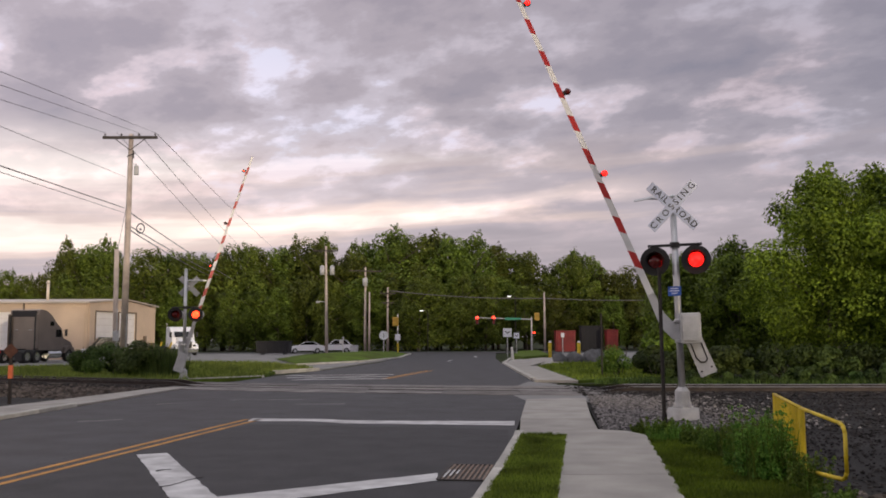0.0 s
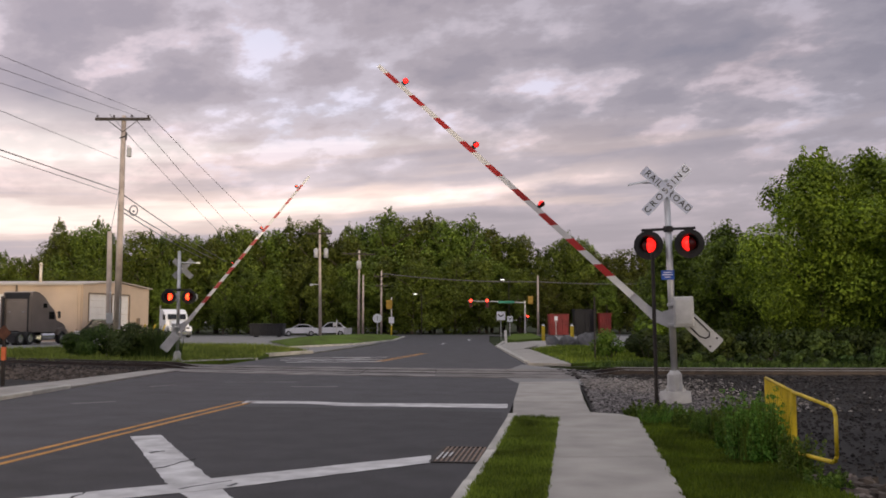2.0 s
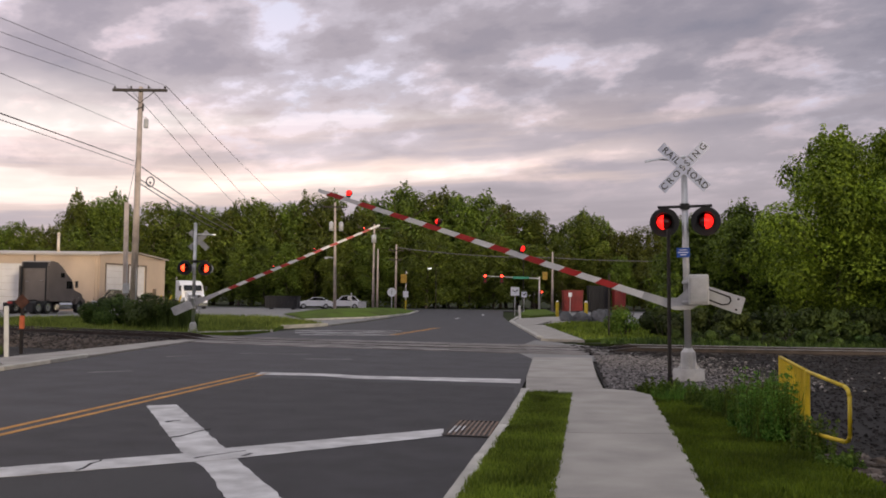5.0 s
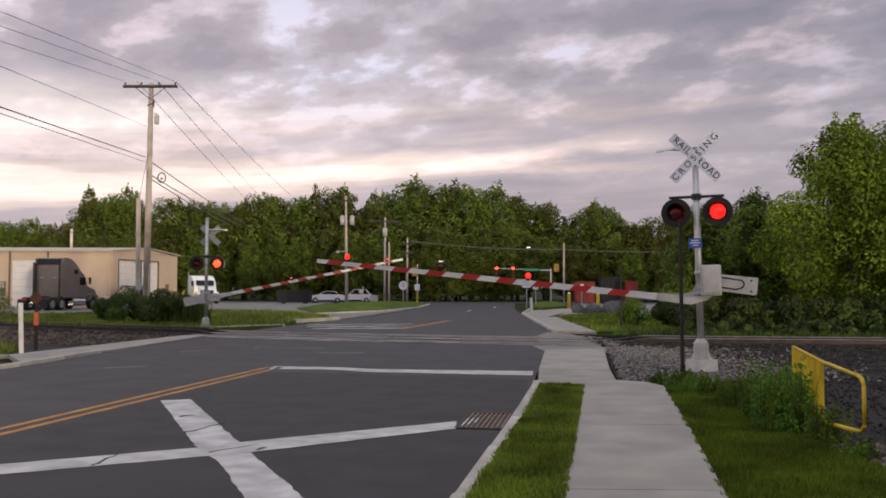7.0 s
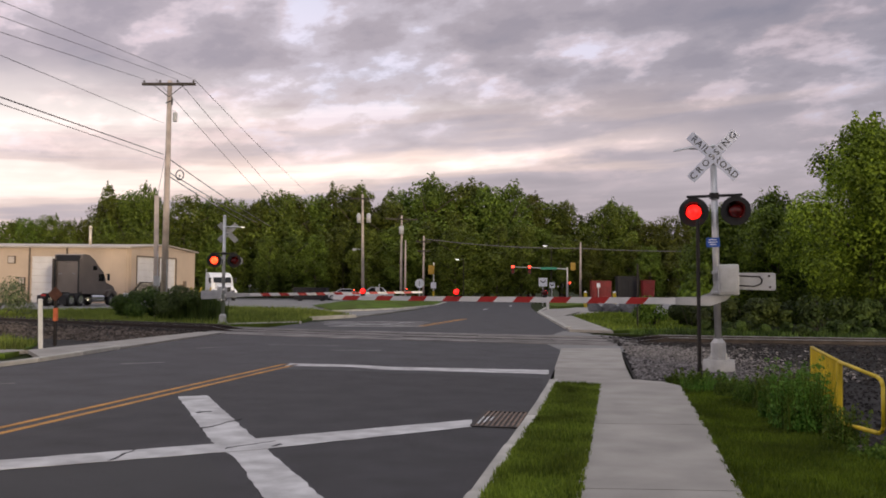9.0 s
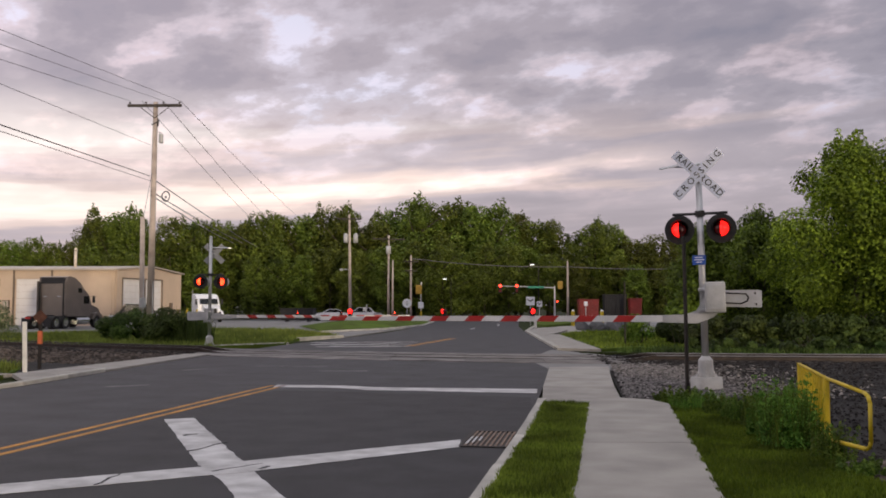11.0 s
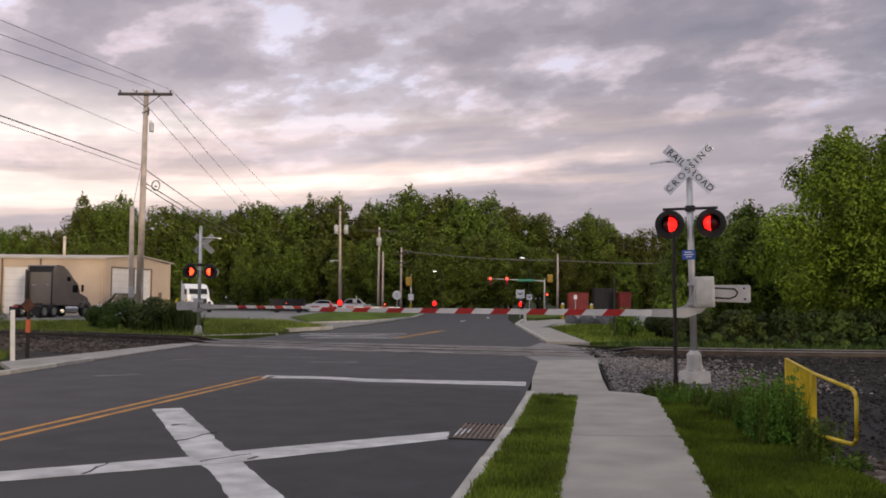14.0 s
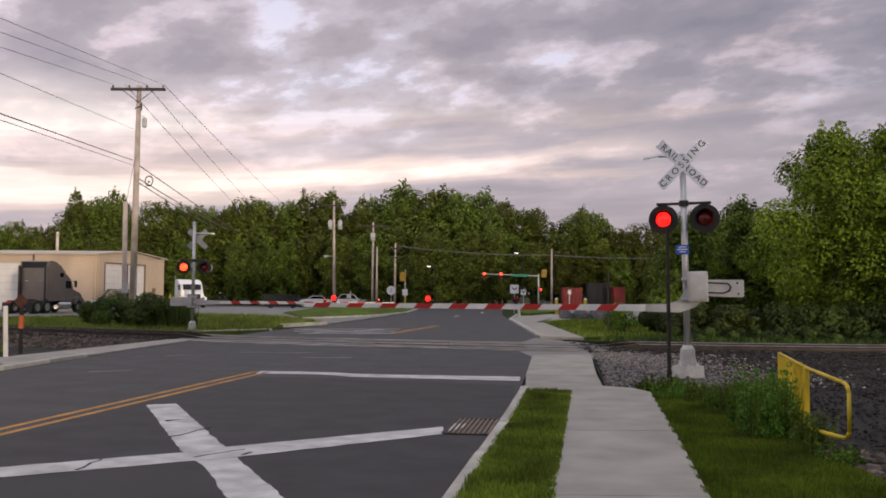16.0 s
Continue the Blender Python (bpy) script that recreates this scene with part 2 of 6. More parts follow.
THICKET = leaf_material("thicket_leaves", (0.040, 0.068, 0.008), (0.18, 0.262, 0.026), 0.28, 0.6, 0.35)
PALE_BUSH = leaf_material("grey_green_leaves", (0.045, 0.06, 0.025), (0.20, 0.23, 0.11), 0.3)
BARK = material("bark", (0.09, 0.075, 0.06), 0.95, 0, 2, 0.4, 0.8, 18)
POLE_WOOD = material("weathered_pole_wood", (0.52, 0.435, 0.385), 0.9, 0, 1.5, 0.3, 0.4, 25)
DARK_WOOD = material("dark_crossarm_wood", (0.07, 0.06, 0.055), 0.9, 0, 3, 0.3, 0.3, 25)
WIRE = material("weathered_wire", (0.18, 0.165, 0.18), 0.6, 0.3, 1, 0.1)
GALV = material("galvanised_steel", (0.55, 0.55, 0.56), 0.42, 0.75, 2.5, 0.2, 0.05, 30)
ALU = material("silver_painted_steel", (0.50, 0.50, 0.51), 0.5, 0.15, 3, 0.2, 0.05, 30)
BOX_GREY = material("grey_painted_casting", (0.50, 0.50, 0.50), 0.55, 0.1, 3, 0.25, 0.1, 30)
BLACK = material("matt_black_paint", (0.016, 0.015, 0.015), 0.65, 0, 5, 0.3, 0.1, 30)
DARK_POST = material("dark_steel_post", (0.028, 0.022, 0.02), 0.6, 0.3, 5, 0.4, 0.1, 30)
SIGN_WHITE = material("white_sign_sheeting", (0.80, 0.81, 0.86), 0.5, 0, 2, 0.08)
SIGN_BACK = material("bare_sign_back", (0.22, 0.23, 0.25), 0.5, 0.2, 3, 0.15)
# Crossbuck white, tinted bluish to offset the warm sun and match the sky.
CROSSBUCK_WHITE = material("bluish_crossbuck_sheeting", (0.72, 0.75, 0.87), 0.45, 0, 2, 0.06)
LETTER = material("black_lettering", (0.018, 0.017, 0.018), 0.6, 0, 5, 0.1)
BLUE = material("blue_sign", (0.03, 0.10, 0.42), 0.5, 0, 4, 0.15)
ARM_WHITE = material("white_arm_sheeting", (0.74, 0.73, 0.72), 0.5, 0, 2, 0.15)
ARM_RED = material("red_arm_sheeting", (0.44, 0.02, 0.017), 0.45, 0, 2, 0.2)
LENS_DARK = material("unlit_red_lens", (0.10, 0.006, 0.006), 0.25, 0, 8, 0.2)
LENS_LIT = material("lit_red_lens", (0.5, 0.01, 0.01), 0.3, 0, 8, 0.2, emit=((1.0, 0.011, 0.008), 2.9))
LENS_HOT = material("bright_lit_lens", (0.5, 0.02, 0.01), 0.3, 0, 8, 0.2, emit=((1.0, 0.045, 0.012), 6.0))
YELLOW_PAINT = material("yellow_rail_paint", (0.60, 0.435, 0.016), 0.5, 0, 3, 0.25, 0.1, 25)
TAN_STEEL = material("tan_ribbed_steel", (0.61, 0.475, 0.355), 0.6, 0, 0.4, 0.12, 0.05, 20)
ROOF_STEEL = material("pale_roof_steel", (0.55, 0.48, 0.41), 0.5, 0.2, 0.5, 0.15)
# Flue steel: the pale warm colour stands for low sun glinting on it.
FLUE = material("sunlit_flue_steel", (0.85, 0.74, 0.60), 0.35, 0.2, 3, 0.1)
TRIM_BROWN = material("brown_trim", (0.16, 0.12, 0.09), 0.6, 0, 2, 0.15)
DOOR_WHITE = material("white_roller_door", (0.80, 0.77, 0.75), 0.55, 0, 1, 0.08, 0.0, 20)
GLASS = material("dark_window_glass", (0.012, 0.013, 0.015), 0.08, 0, 2, 0.1)
TRUCK_GREY = material("grey_brown_truck_paint", (0.175, 0.148, 0.132), 0.35, 0.1, 1, 0.12)
TRUCK_WHITE = material("white_truck_paint", (0.84, 0.84, 0.86), 0.3, 0, 1, 0.08)
CAR_WHITE = material("silver_white_car_paint", (0.86, 0.86, 0.88), 0.25, 0.0, 1, 0.06)
CHROME = material("chrome", (0.6, 0.6, 0.6), 0.15, 1.0, 2, 0.1)
TYRE = material("tyre_rubber", (0.018, 0.018, 0.018), 0.85, 0, 8, 0.2)
RED_STEEL = material("red_painted_steel", (0.24, 0.018, 0.017), 0.55, 0, 1, 0.3)
BLACK_STEEL = material("black_skip_steel", (0.014, 0.014, 0.017), 0.6, 0.1, 1, 0.3)
RUST = material("rusty_sign_steel", (0.10, 0.04, 0.025), 0.8, 0.2, 6, 0.4, 0.2, 30)
ORANGE = material("orange_marker", (0.62, 0.14, 0.05), 0.6, 0, 5, 0.2)
POST_WHITE = material("white_plastic_post", (0.72, 0.70, 0.66), 0.5, 0, 3, 0.15)
SIGNAL_YELLOW = material("yellow_signal_housing", (0.42, 0.26, 0.03), 0.5, 0, 3, 0.2)
GREEN_SIGN = material("green_street_sign", (0.03, 0.25, 0.16), 0.5, 0, 3, 0.1)
GRATE = material("worn_grate_iron", (0.19, 0.125, 0.085), 0.6, 0.3, 6, 0.4, 0.2, 40)
PAVING_DARK = material("storm_grate_iron", (0.045, 0.037, 0.032), 0.7, 0.4, 6, 0.4, 0.2, 40)
ROCK = material("grey_boulder", (0.12, 0.12, 0.125), 0.9, 0, 2, 0.4, 0.6, 12)


# ---- mesh helpers ----
def box(bm, c, s, turn=None, bevel=0.0):
    m = Matrix.Translation(c) @ (turn.to_4x4() if turn else Matrix.Identity(4)) @ Matrix.Diagonal((*s, 1))
    g = bmesh.ops.create_cube(bm, size=1.0, matrix=m)
    if bevel:
        edges = list({e for v in g["verts"] for e in v.link_edges})
        bmesh.ops.bevel(bm, geom=edges, offset=bevel, segments=2, affect="EDGES", profile=0.5)
    return bm


def rod(bm, a, b, r0, r1=None, seg=12, caps=True):
    a, b = Vector(a), Vector(b)
    d = b - a
    q = d.to_track_quat("Z", "Y").to_matrix().to_4x4()
    bmesh.ops.create_cone(bm, cap_ends=caps, segments=seg, radius1=r0, radius2=r0 if r1 is None else r1, depth=d.length, matrix=Matrix.Translation((a + b) / 2) @ q)
    return bm


def tube(bm, points, r, seg=8):
    for a, b in zip(points, points[1:]):
        rod(bm, a, b, r, r, seg)
    for p in points[1:-1]:
        bmesh.ops.create_icosphere(bm, subdivisions=1, radius=r * 1.02, matrix=Matrix.Translation(p))
    return bm


def prism(bm, outline, z0, z1, m=None):
    """A polygon in x, y pulled up from z0 to z1, then moved by m."""
    m = m or Matrix.Identity(4)
    lo = [bm.verts.new(m @ Vector((x, y, z0))) for x, y in outline]
    hi = [bm.verts.new(m @ Vector((x, y, z1))) for x, y in outline]
    n = len(outline)
    faces = [bm.faces.new(hi), bm.faces.new(lo[::-1])]
    faces += [bm.faces.new((lo[i], lo[(i + 1) % n], hi[(i + 1) % n], hi[i])) for i in range(n)]
    bmesh.ops.recalc_face_normals(bm, faces=faces)
    bmesh.ops.triangulate(bm, faces=faces[:2])
    return bm


SIDE = Matrix(((1, 0, 0, 0), (0, 0, -1, 0), (0, 1, 0, 0), (0, 0, 0, 1)))  # outline x, y becomes x, z; its height runs to -y


def part(name, bm, mat, parent=None, label="", smooth=False):
    me = bpy.data.meshes.new(name)
    bm.to_mesh(me)
    bm.free()
    for f in me.polygons:
        f.use_smooth = smooth
    me.materials.append(mat)
    ob = new(name, me)
    ob.parent = parent
    if label:
        tagged(ob, label)
    return ob


def raw(name, verts, faces, mat, parent=None):
    me = bpy.data.meshes.new(name)
    me.from_pydata(np.asarray(verts).tolist(), [], np.asarray(faces).tolist())
    me.materials.append(mat)
    ob = new(name, me)
    ob.parent = parent
    return ob


def thing(name, m, label, category, group=""):
    ob = new(name)
    ob.matrix_basis = m
    return tagged(ob, label, category, group)


B = bmesh.new


def slab(name, outline, top, depth, mat, kind="structure", label="", parent=None):
    ob = part(name, prism(B(), outline, top - depth, top), mat, parent, label)
    return tagged(ob, kind=kind) if kind else ob


# ---- ground, road, pavement ----
def track_y(x):
    """The middle line of the track, a gentle curve."""
    c = max(-26.0, min(26.0, x))
    return 31.0 - 0.26 * c + 0.009 * c * c + (x - c) * (-0.26 + 0.018 * c)


slab("ground", [(-2500, -2500), (2500, -2500), (2500, 2500), (-2500, 2500)], -0.09, 0.5, FIELD, label="rough grassy ground")
ROAD_RIGHT = [(-11, -60), (-4.3, -20), (-1.2, 0), (-0.07, 7.23), (0.63, 11.65), (1.17, 15.42), (1.36, 17.2), (2.42, 26.1), (3.6, 36.6), (4.07, 63), (4.6, 80), (6.5, 112)]
ROAD_LEFT = [(-5.0, 112), (-4.2, 100), (-4.0, 84), (-4.5, 69), (-5.4, 60), (-6.6, 50), (-8.1, 41.5), (-8.95, 33), (-9.2, 28), (-9.42, 23.7), (-9.54, 19.5), (-11.3, 8), (-12.6, 0), (-15.6, -20), (-22, -60)]
slab("road", ROAD_RIGHT + ROAD_LEFT, 0.0, 0.3, ASPHALT, label="dark asphalt road")
slab("car_park", [(-90, 58), (-40, 50), (-28, 57), (-18, 70), (-8.5, 57), (-7.0, 52.2), (-3.9, 84), (-4.2, 104), (-10, 112), (-30, 118), (-90, 118)], -0.012, 0.2, OLD_ASPHALT, label="pale worn asphalt yard")
slab("car_park", [(7, 66), (14.5, 57), (26, 60), (40, 118), (16, 124), (11, 90)], -0.014, 0.2, OLD_ASPHALT, label="pale worn asphalt yard")
slab("cross_road", [(-80, 112), (80, 112), (80, 124), (-80, 124)], -0.006, 0.2, ASPHALT, label="dark asphalt cross road")


def paint(name, pts, mat, z=0.004):
    return slab(name, pts, z, 0.003, mat)


def stripe(name, a, b, w, mat, z=0.004, wobble=0.0):
    a, b = Vector(a), Vector(b)
    n = Vector((-(b - a).y, (b - a).x)).normalized() * (w / 2)
    k = max(2, int((b - a).length / 0.35)) if wobble else 1
    rnd = random.Random(name + str(a.x))
    one, two = [], []
    for i in range(k + 1):
        p = a.lerp(b, i / k)
        one.append((p + n * (1 + rnd.uniform(-wobble, wobble)))[:])
        two.append((p - n * (1 + rnd.uniform(-wobble, wobble)))[:])
    return paint(name, one + two[::-1], mat, z)


paint("stop_line", [(-4.12, 19.95), (-2.6, 19.75), (-1.9, 19.35), (1.48, 19.05), (1.40, 18.15), (-2.0, 18.72), (-2.7, 19.2), (-4.1, 19.3)], ROAD_WHITE)
CENTRE = [(-13.9, -40), (-9.2, -10), (-7.08, 1), (-5.41, 11.05), (-4.66, 15.9), (-4.06, 19.75)]
for off in (-0.14, 0.14):
    for a, b in zip(CENTRE, CENTRE[1:]):
        stripe("yellow_line", (a[0] + off, a[1]), (b[0] + off, b[1]), 0.105, ROAD_YELLOW)


def worn_band(name, one, two, mat, z, wobble):
    """A painted band between two edge lines, its edges worn uneven."""
    rnd = random.Random(name + str(one[0][0]))

    def edge(pts):
        out = []
        for a, b in zip(pts, pts[1:]):
            a, b = Vector(a), Vector(b)
            k = max(2, int((b - a).length / 0.13))
            out += [tuple(a.lerp(b, i / k) + Vector((rnd.uniform(-wobble, wobble), rnd.uniform(-wobble, wobble)))) for i in range(k)]
        return out + [pts[-1]]

    return paint(name, edge(one) + edge(two)[::-1], mat, z)


worn_band("crossing_marking", [(-4.57, 13.75), (-2.84, 9.75), (-2.56, 9.24), (-2.37, 8.92), (-1.83, 7.6), (-1.27, 6.2)], [(-4.17, 13.96), (-2.46, 10.06), (-2.19, 9.46), (-1.36, 7.62), (-0.72, 6.2)], ROAD_WHITE, 0.005, 0.014)
worn_band("crossing_marking", [(-5.6, 8.0), (-4.36, 8.76), (-2.82, 9.71), (-2.46, 10.06), (-0.07, 11.76)], [(-5.6, 7.36), (-4.13, 8.3), (-2.55, 9.24), (-2.19, 9.46), (-0.07, 11.15)], ROAD_WHITE, 0.0085, 0.012)
for a, b in (((-7.4, 43.3), (-2.4, 44.4)), ((-7.0, 41.0), (-2.5, 41.9)), ((-6.4, 38.8), (-2.4, 39.6))):
    stripe("far_marking", a, b, 0.34, ROAD_WHITE, 0.004, 0.12)
stripe("far_marking", (-6.9, 42.8), (-3.0, 39.7), 0.2, ROAD_FADED, 0.006, 0.15)
stripe("far_marking", (-5.9, 39.4), (-3.1, 43.6), 0.2, ROAD_FADED, 0.0085, 0.15)
for off in (-0.12, 0.12):
    stripe("far_yellow_line", (-2.5 + off, 39.7), (-0.7 + off, 49.5), 0.11, ROAD_YELLOW)
stripe("lane_line", (0.4, 70), (0.7, 74), 0.25, ROAD_FADED)
stripe("lane_line", (3.0, 84), (3.2, 90), 0.25, ROAD_FADED)

paint("newer_asphalt", [(-9.6, -16), (-7.0, 1.2), (-5.25, 11.3), (-4.5, 16.2), (-3.95, 18.6), (-2.6, 18.4), (1.22, 17.3), (1.1, 15.4), (0.56, 11.7), (-0.14, 7.2), (-1.25, 0), (-3.7, -16)], MID_ASPHALT, 0.0012)
paint("asphalt_patch", [(-6.4, 4.5), (-4.6, 7.9), (-2.75, 9.15), (-2.15, 7.9), (-1.5, 5.9), (-2.2, 4.2)], FRESH_ASPHALT, 0.0025)

# cracks and scuffs in the road surface
def crack(pts, w, mat, z):
    rnd = random.Random(str(pts[0]))
    line = []
    for a, b in zip(pts, pts[1:]):
        a, b = Vector(a), Vector(b)
        k = max(2, int((b - a).length / 0.12))
        line += [a.lerp(b, i / k) + Vector((rnd.uniform(-0.03, 0.03), rnd.uniform(-0.03, 0.03))) for i in range(k)]
    line.append(Vector(pts[-1]))
    widths = [w * rnd.uniform(0.3, 1.2) for _ in line]
    d = (line[-1] - line[0]).normalized()
    n = Vector((-d.y, d.x))
    return paint("road_crack", [(p + n * q / 2)[:] for p, q in zip(line, widths)] + [(p - n * q / 2)[:] for p, q in list(zip(line, widths))[::-1]], mat, z)


for pts, w in (([(-3.26, 10.72), (-3.13, 11.08), (-3.0, 11.5)], 0.03), ([(-2.6, 9.42), (-2.43, 9.71), (-2.2, 9.92)], 0.03), ([(-3.54, 8.66), (-3.51, 8.93), (-3.53, 9.3)], 0.035), ([(-3.72, 12.0), (-3.66, 12.12), (-3.58, 12.15)], 0.07), ([(-2.17, 9.6), (-2.1, 9.75)], 0.06)):
    crack(pts, w, FRESH_ASPHALT, 0.0112)
for pts, w in (([(-7.7, 19.3), (-6.9, 19.8)], 0.16), ([(-7.6, 24.3), (-7.1, 24.9)], 0.2), ([(-8.5, 15.0), (-7.9, 15.3)], 0.12), ([(-3.9, 24.2), (-2.6, 24.3)], 0.14), ([(-6.0, 26.0), (-4.0, 26.2)], 0.16)):
    crack(pts, w, OLD_ASPHALT, 0.0035)

# storm drain in the gutter
drain = thing("storm_drain", pose(0.32, 11.83, 0.006, 0, 0, -8), "rusty iron storm drain grate in the road gutter", "drain")
part("frame", box(box(box(box(B(), (0, -0.68, 0), (0.62, 0.06, 0.02)), (0, 0.68, 0), (0.62, 0.06, 0.02)), (-0.3, 0, 0), (0.05, 1.3, 0.02)), (0.3, 0, 0), (0.05, 1.3, 0.02)), PAVING_DARK, drain)
# Thin black sheet stands for the darkness below the grate bars.
part("pit_shade", box(B(), (0, 0, -0.0035), (0.56, 1.3, 0.003)), BLACK, drain)
for i in range(9):
    part("bar", box(B(), (-0.25 + i * 0.0625, 0, 0.0), (0.03, 1.3, 0.02)), GRATE, drain)
for i, (y, w) in enumerate(((-0.2, 0.62), (-0.15, 0.5), (-0.05, 0.34))):
    part("paint_overrun", box(B(), (-0.25 + i * 0.0625, y, 0.0112), (0.028, w, 0.0024)), ROAD_WHITE, drain, "white road paint on the grate bars")

# kerbs in stones, end to end
kerb_near = tagged(new("kerb"), "pale concrete kerb along the road", "kerb", kind="structure")


def kerb_run(parent, pts, w=0.16, top=0.1, step=1.8):
    for a, b in zip(pts, pts[1:]):
        a, b = Vector((*a, 0)), Vector((*b, 0))
        d = b - a
        k = max(1, round(d.length / step))
        ang = math.degrees(math.atan2(d.y, d.x))
        for i in range(k):
            p = a.lerp(b, (i + 0.5) / k)
            ob = part("kerb_stone", box(B(), (0, 0, top / 2 - 0.1), (d.length / k - 0.012, w, top + 0.2), bevel=0.018), KERB, parent)
            ob.matrix_basis = pose(p.x, p.y, random.uniform(-0.006, 0.004), 0, 0, ang + random.uniform(-0.4, 0.4))


kerb_run(kerb_near, [(-4.22, -20), (-1.12, 0), (0.01, 7.23), (0.71, 11.65), (1.25, 15.42), (1.34, 16.2)])
kerb_left = tagged(new("kerb"), "low concrete kerb along the road", "kerb", kind="structure")
kerb_run(kerb_left, [(-15.7, -20), (-12.7, 0), (-11.4, 8), (-9.63, 19.5), (-9.51, 23.7)], 0.18, 0.09)
kerb_far = tagged(new("kerb"), "pale kerb round the grass", "kerb", kind="structure")
kerb_run(kerb_far, [(-10.6, 38.3), (-8.1, 41.2)], 0.25, 0.1)
kerb_run(kerb_far, [(-8.8, 47.7), (-7.1, 52.0)], 0.25, 0.1)
kerb_run(kerb_far, [(-9.7, 61.0), (-6.2, 69), (-3.95, 83), (-3.7, 102)], 0.3, 0.1, 4)
kerb_run(kerb_far, [(3.75, 38), (4.2, 63), (5.8, 78)], 0.25, 0.1, 4)

# sidewalks as cast concrete bays
walk_near = tagged(new("sidewalk"), "pale concrete sidewalk in cast bays", "sidewalk", kind="structure")


def lerp2(pts, y):
    for (x0, y0), (x1, y1) in zip(pts, pts[1:]):
        if y0 <= y <= y1:
            return x0 + (x1 - x0) * (y - y0) / (y1 - y0)
    return pts[-1][0]


SW_L = [(-3.4, -18), (-0.38, 0), (0.79, 7.27), (2.02, 15.4)]
SW_R = [(-2.1, -18), (0.92, 0), (2.09, 7.33), (2.58, 10.21), (3.38, 15.4)]
ys = [-18, -13.5, -9, -4.5, 0, 3.6, 7.4, 10.95, 15.4]
for a, b in zip(ys, ys[1:]):
    part("concrete_bay", prism(B(), [(lerp2(SW_L, a), a + 0.008), (lerp2(SW_R, a), a + 0.008), (lerp2(SW_R, b), b - 0.008), (lerp2(SW_L, b), b - 0.008)], -0.05, 0.1), CONCRETE, walk_near)
part("concrete_bay", prism(B(), [(1.28, 15.41), (3.37, 15.41), (3.2, 16.05), (2.74, 16.35), (3.0, 18.6), (1.56, 18.6)], -0.05, 0.098), CONCRETE, walk_near)
part("concrete_bay", prism(B(), [(1.565, 18.62), (3.0, 18.62), (3.84, 24.8), (2.24, 24.6)], -0.05, 0.096), CONCRETE, walk_near)
walk_far = tagged(new("sidewalk"), "pale concrete sidewalk beyond the tracks", "sidewalk", kind="structure")
part("concrete_bay", prism(B(), [(3.66, 36.7), (5.3, 36.0), (5.45, 45), (5.7, 55.2), (5.2, 55.4), (3.95, 50)], -0.05, 0.06), CONCRETE, walk_far)
part("concrete_bay", prism(B(), [(3.96, 50.1), (5.2, 55.5), (7.4, 66), (6.4, 74), (5.4, 72), (4.25, 62)], -0.05, 0.062), CONCRETE, walk_far)
part("concrete_bay", prism(B(), [(5.76, 55.9), (8.3, 62.7), (11.5, 80), (6.3, 79.5), (6.45, 74.2), (7.46, 66)], -0.05, 0.058), CONCRETE, walk_far)
apron = tagged(new("sidewalk"), "pale concrete apron at the crossing", "sidewalk", kind="structure")
part("concrete_bay", prism(B(), [(-9.55, 19.7), (-9.43, 23.7), (-9.22, 28), (-9.0, 32.2), (-9.9, 32.0), (-10.7, 26), (-11.25, 22.4)], -0.05, 0.05), CONCRETE, apron)
part("concrete_bay", prism(B(), [(-16, 23.6), (-11.3, 22.5), (-11.5, 21.6), (-16, 22.6)], -0.05, 0.04), CONCRETE, apron)

slab("asphalt_apron", [(2.3, 24.66), (3.86, 24.86), (5.6, 25.2), (5.9, 29.0), (4.6, 33.6), (3.4, 36.5), (2.0, 30)], 0.006, 0.2, OLD_ASPHALT, label="worn asphalt at the crossing")

# ---- railway ----
def strip(name, x0, x1, lo, hi, top, mat, dx=1.0, label=""):
    xs = np.arange(x0, x1 + 0.01, dx)
    pts = [(x, track_y(x) + lo) for x in xs] + [(x, track_y(x) + hi) for x in xs[::-1]]
    return slab(name, pts, top, 0.12, mat, label=label)


strip("ballast_bed", 3.9, 90, -3.2, 2.6, 0.0, BALLAST, label="sooty ballast bed")
strip("ballast_bed", -90, -9.95, -3.0, 2.6, 0.0, BALLAST, label="sooty ballast bed")
slab("gravel_yard", [(-10.72, 26.2), (-9.96, 32.3), (-9.98, 33.2), (-14, 33.6), (-30, 44), (-34, 42), (-16, 28.1), (-12.4, 25.1), (-11.35, 22.6)], -0.02, 0.1, BALLAST, label="dark gravel beside the track")
slab("gravel_yard", [(2.95, 17.3), (3.3, 16.1), (3.6, 15.8), (3.85, 14.0), (3.8, 11), (3.8, 9), (3.9, 6), (30, 6), (60, 20), (60, 36), (26, track_y(26) - 2.5), (14, track_y(14) - 2.5), (4.0, track_y(4) - 2.5), (3.86, 24.7)], -0.025, 0.1, BALLAST, label="dark sooty gravel beside the track")
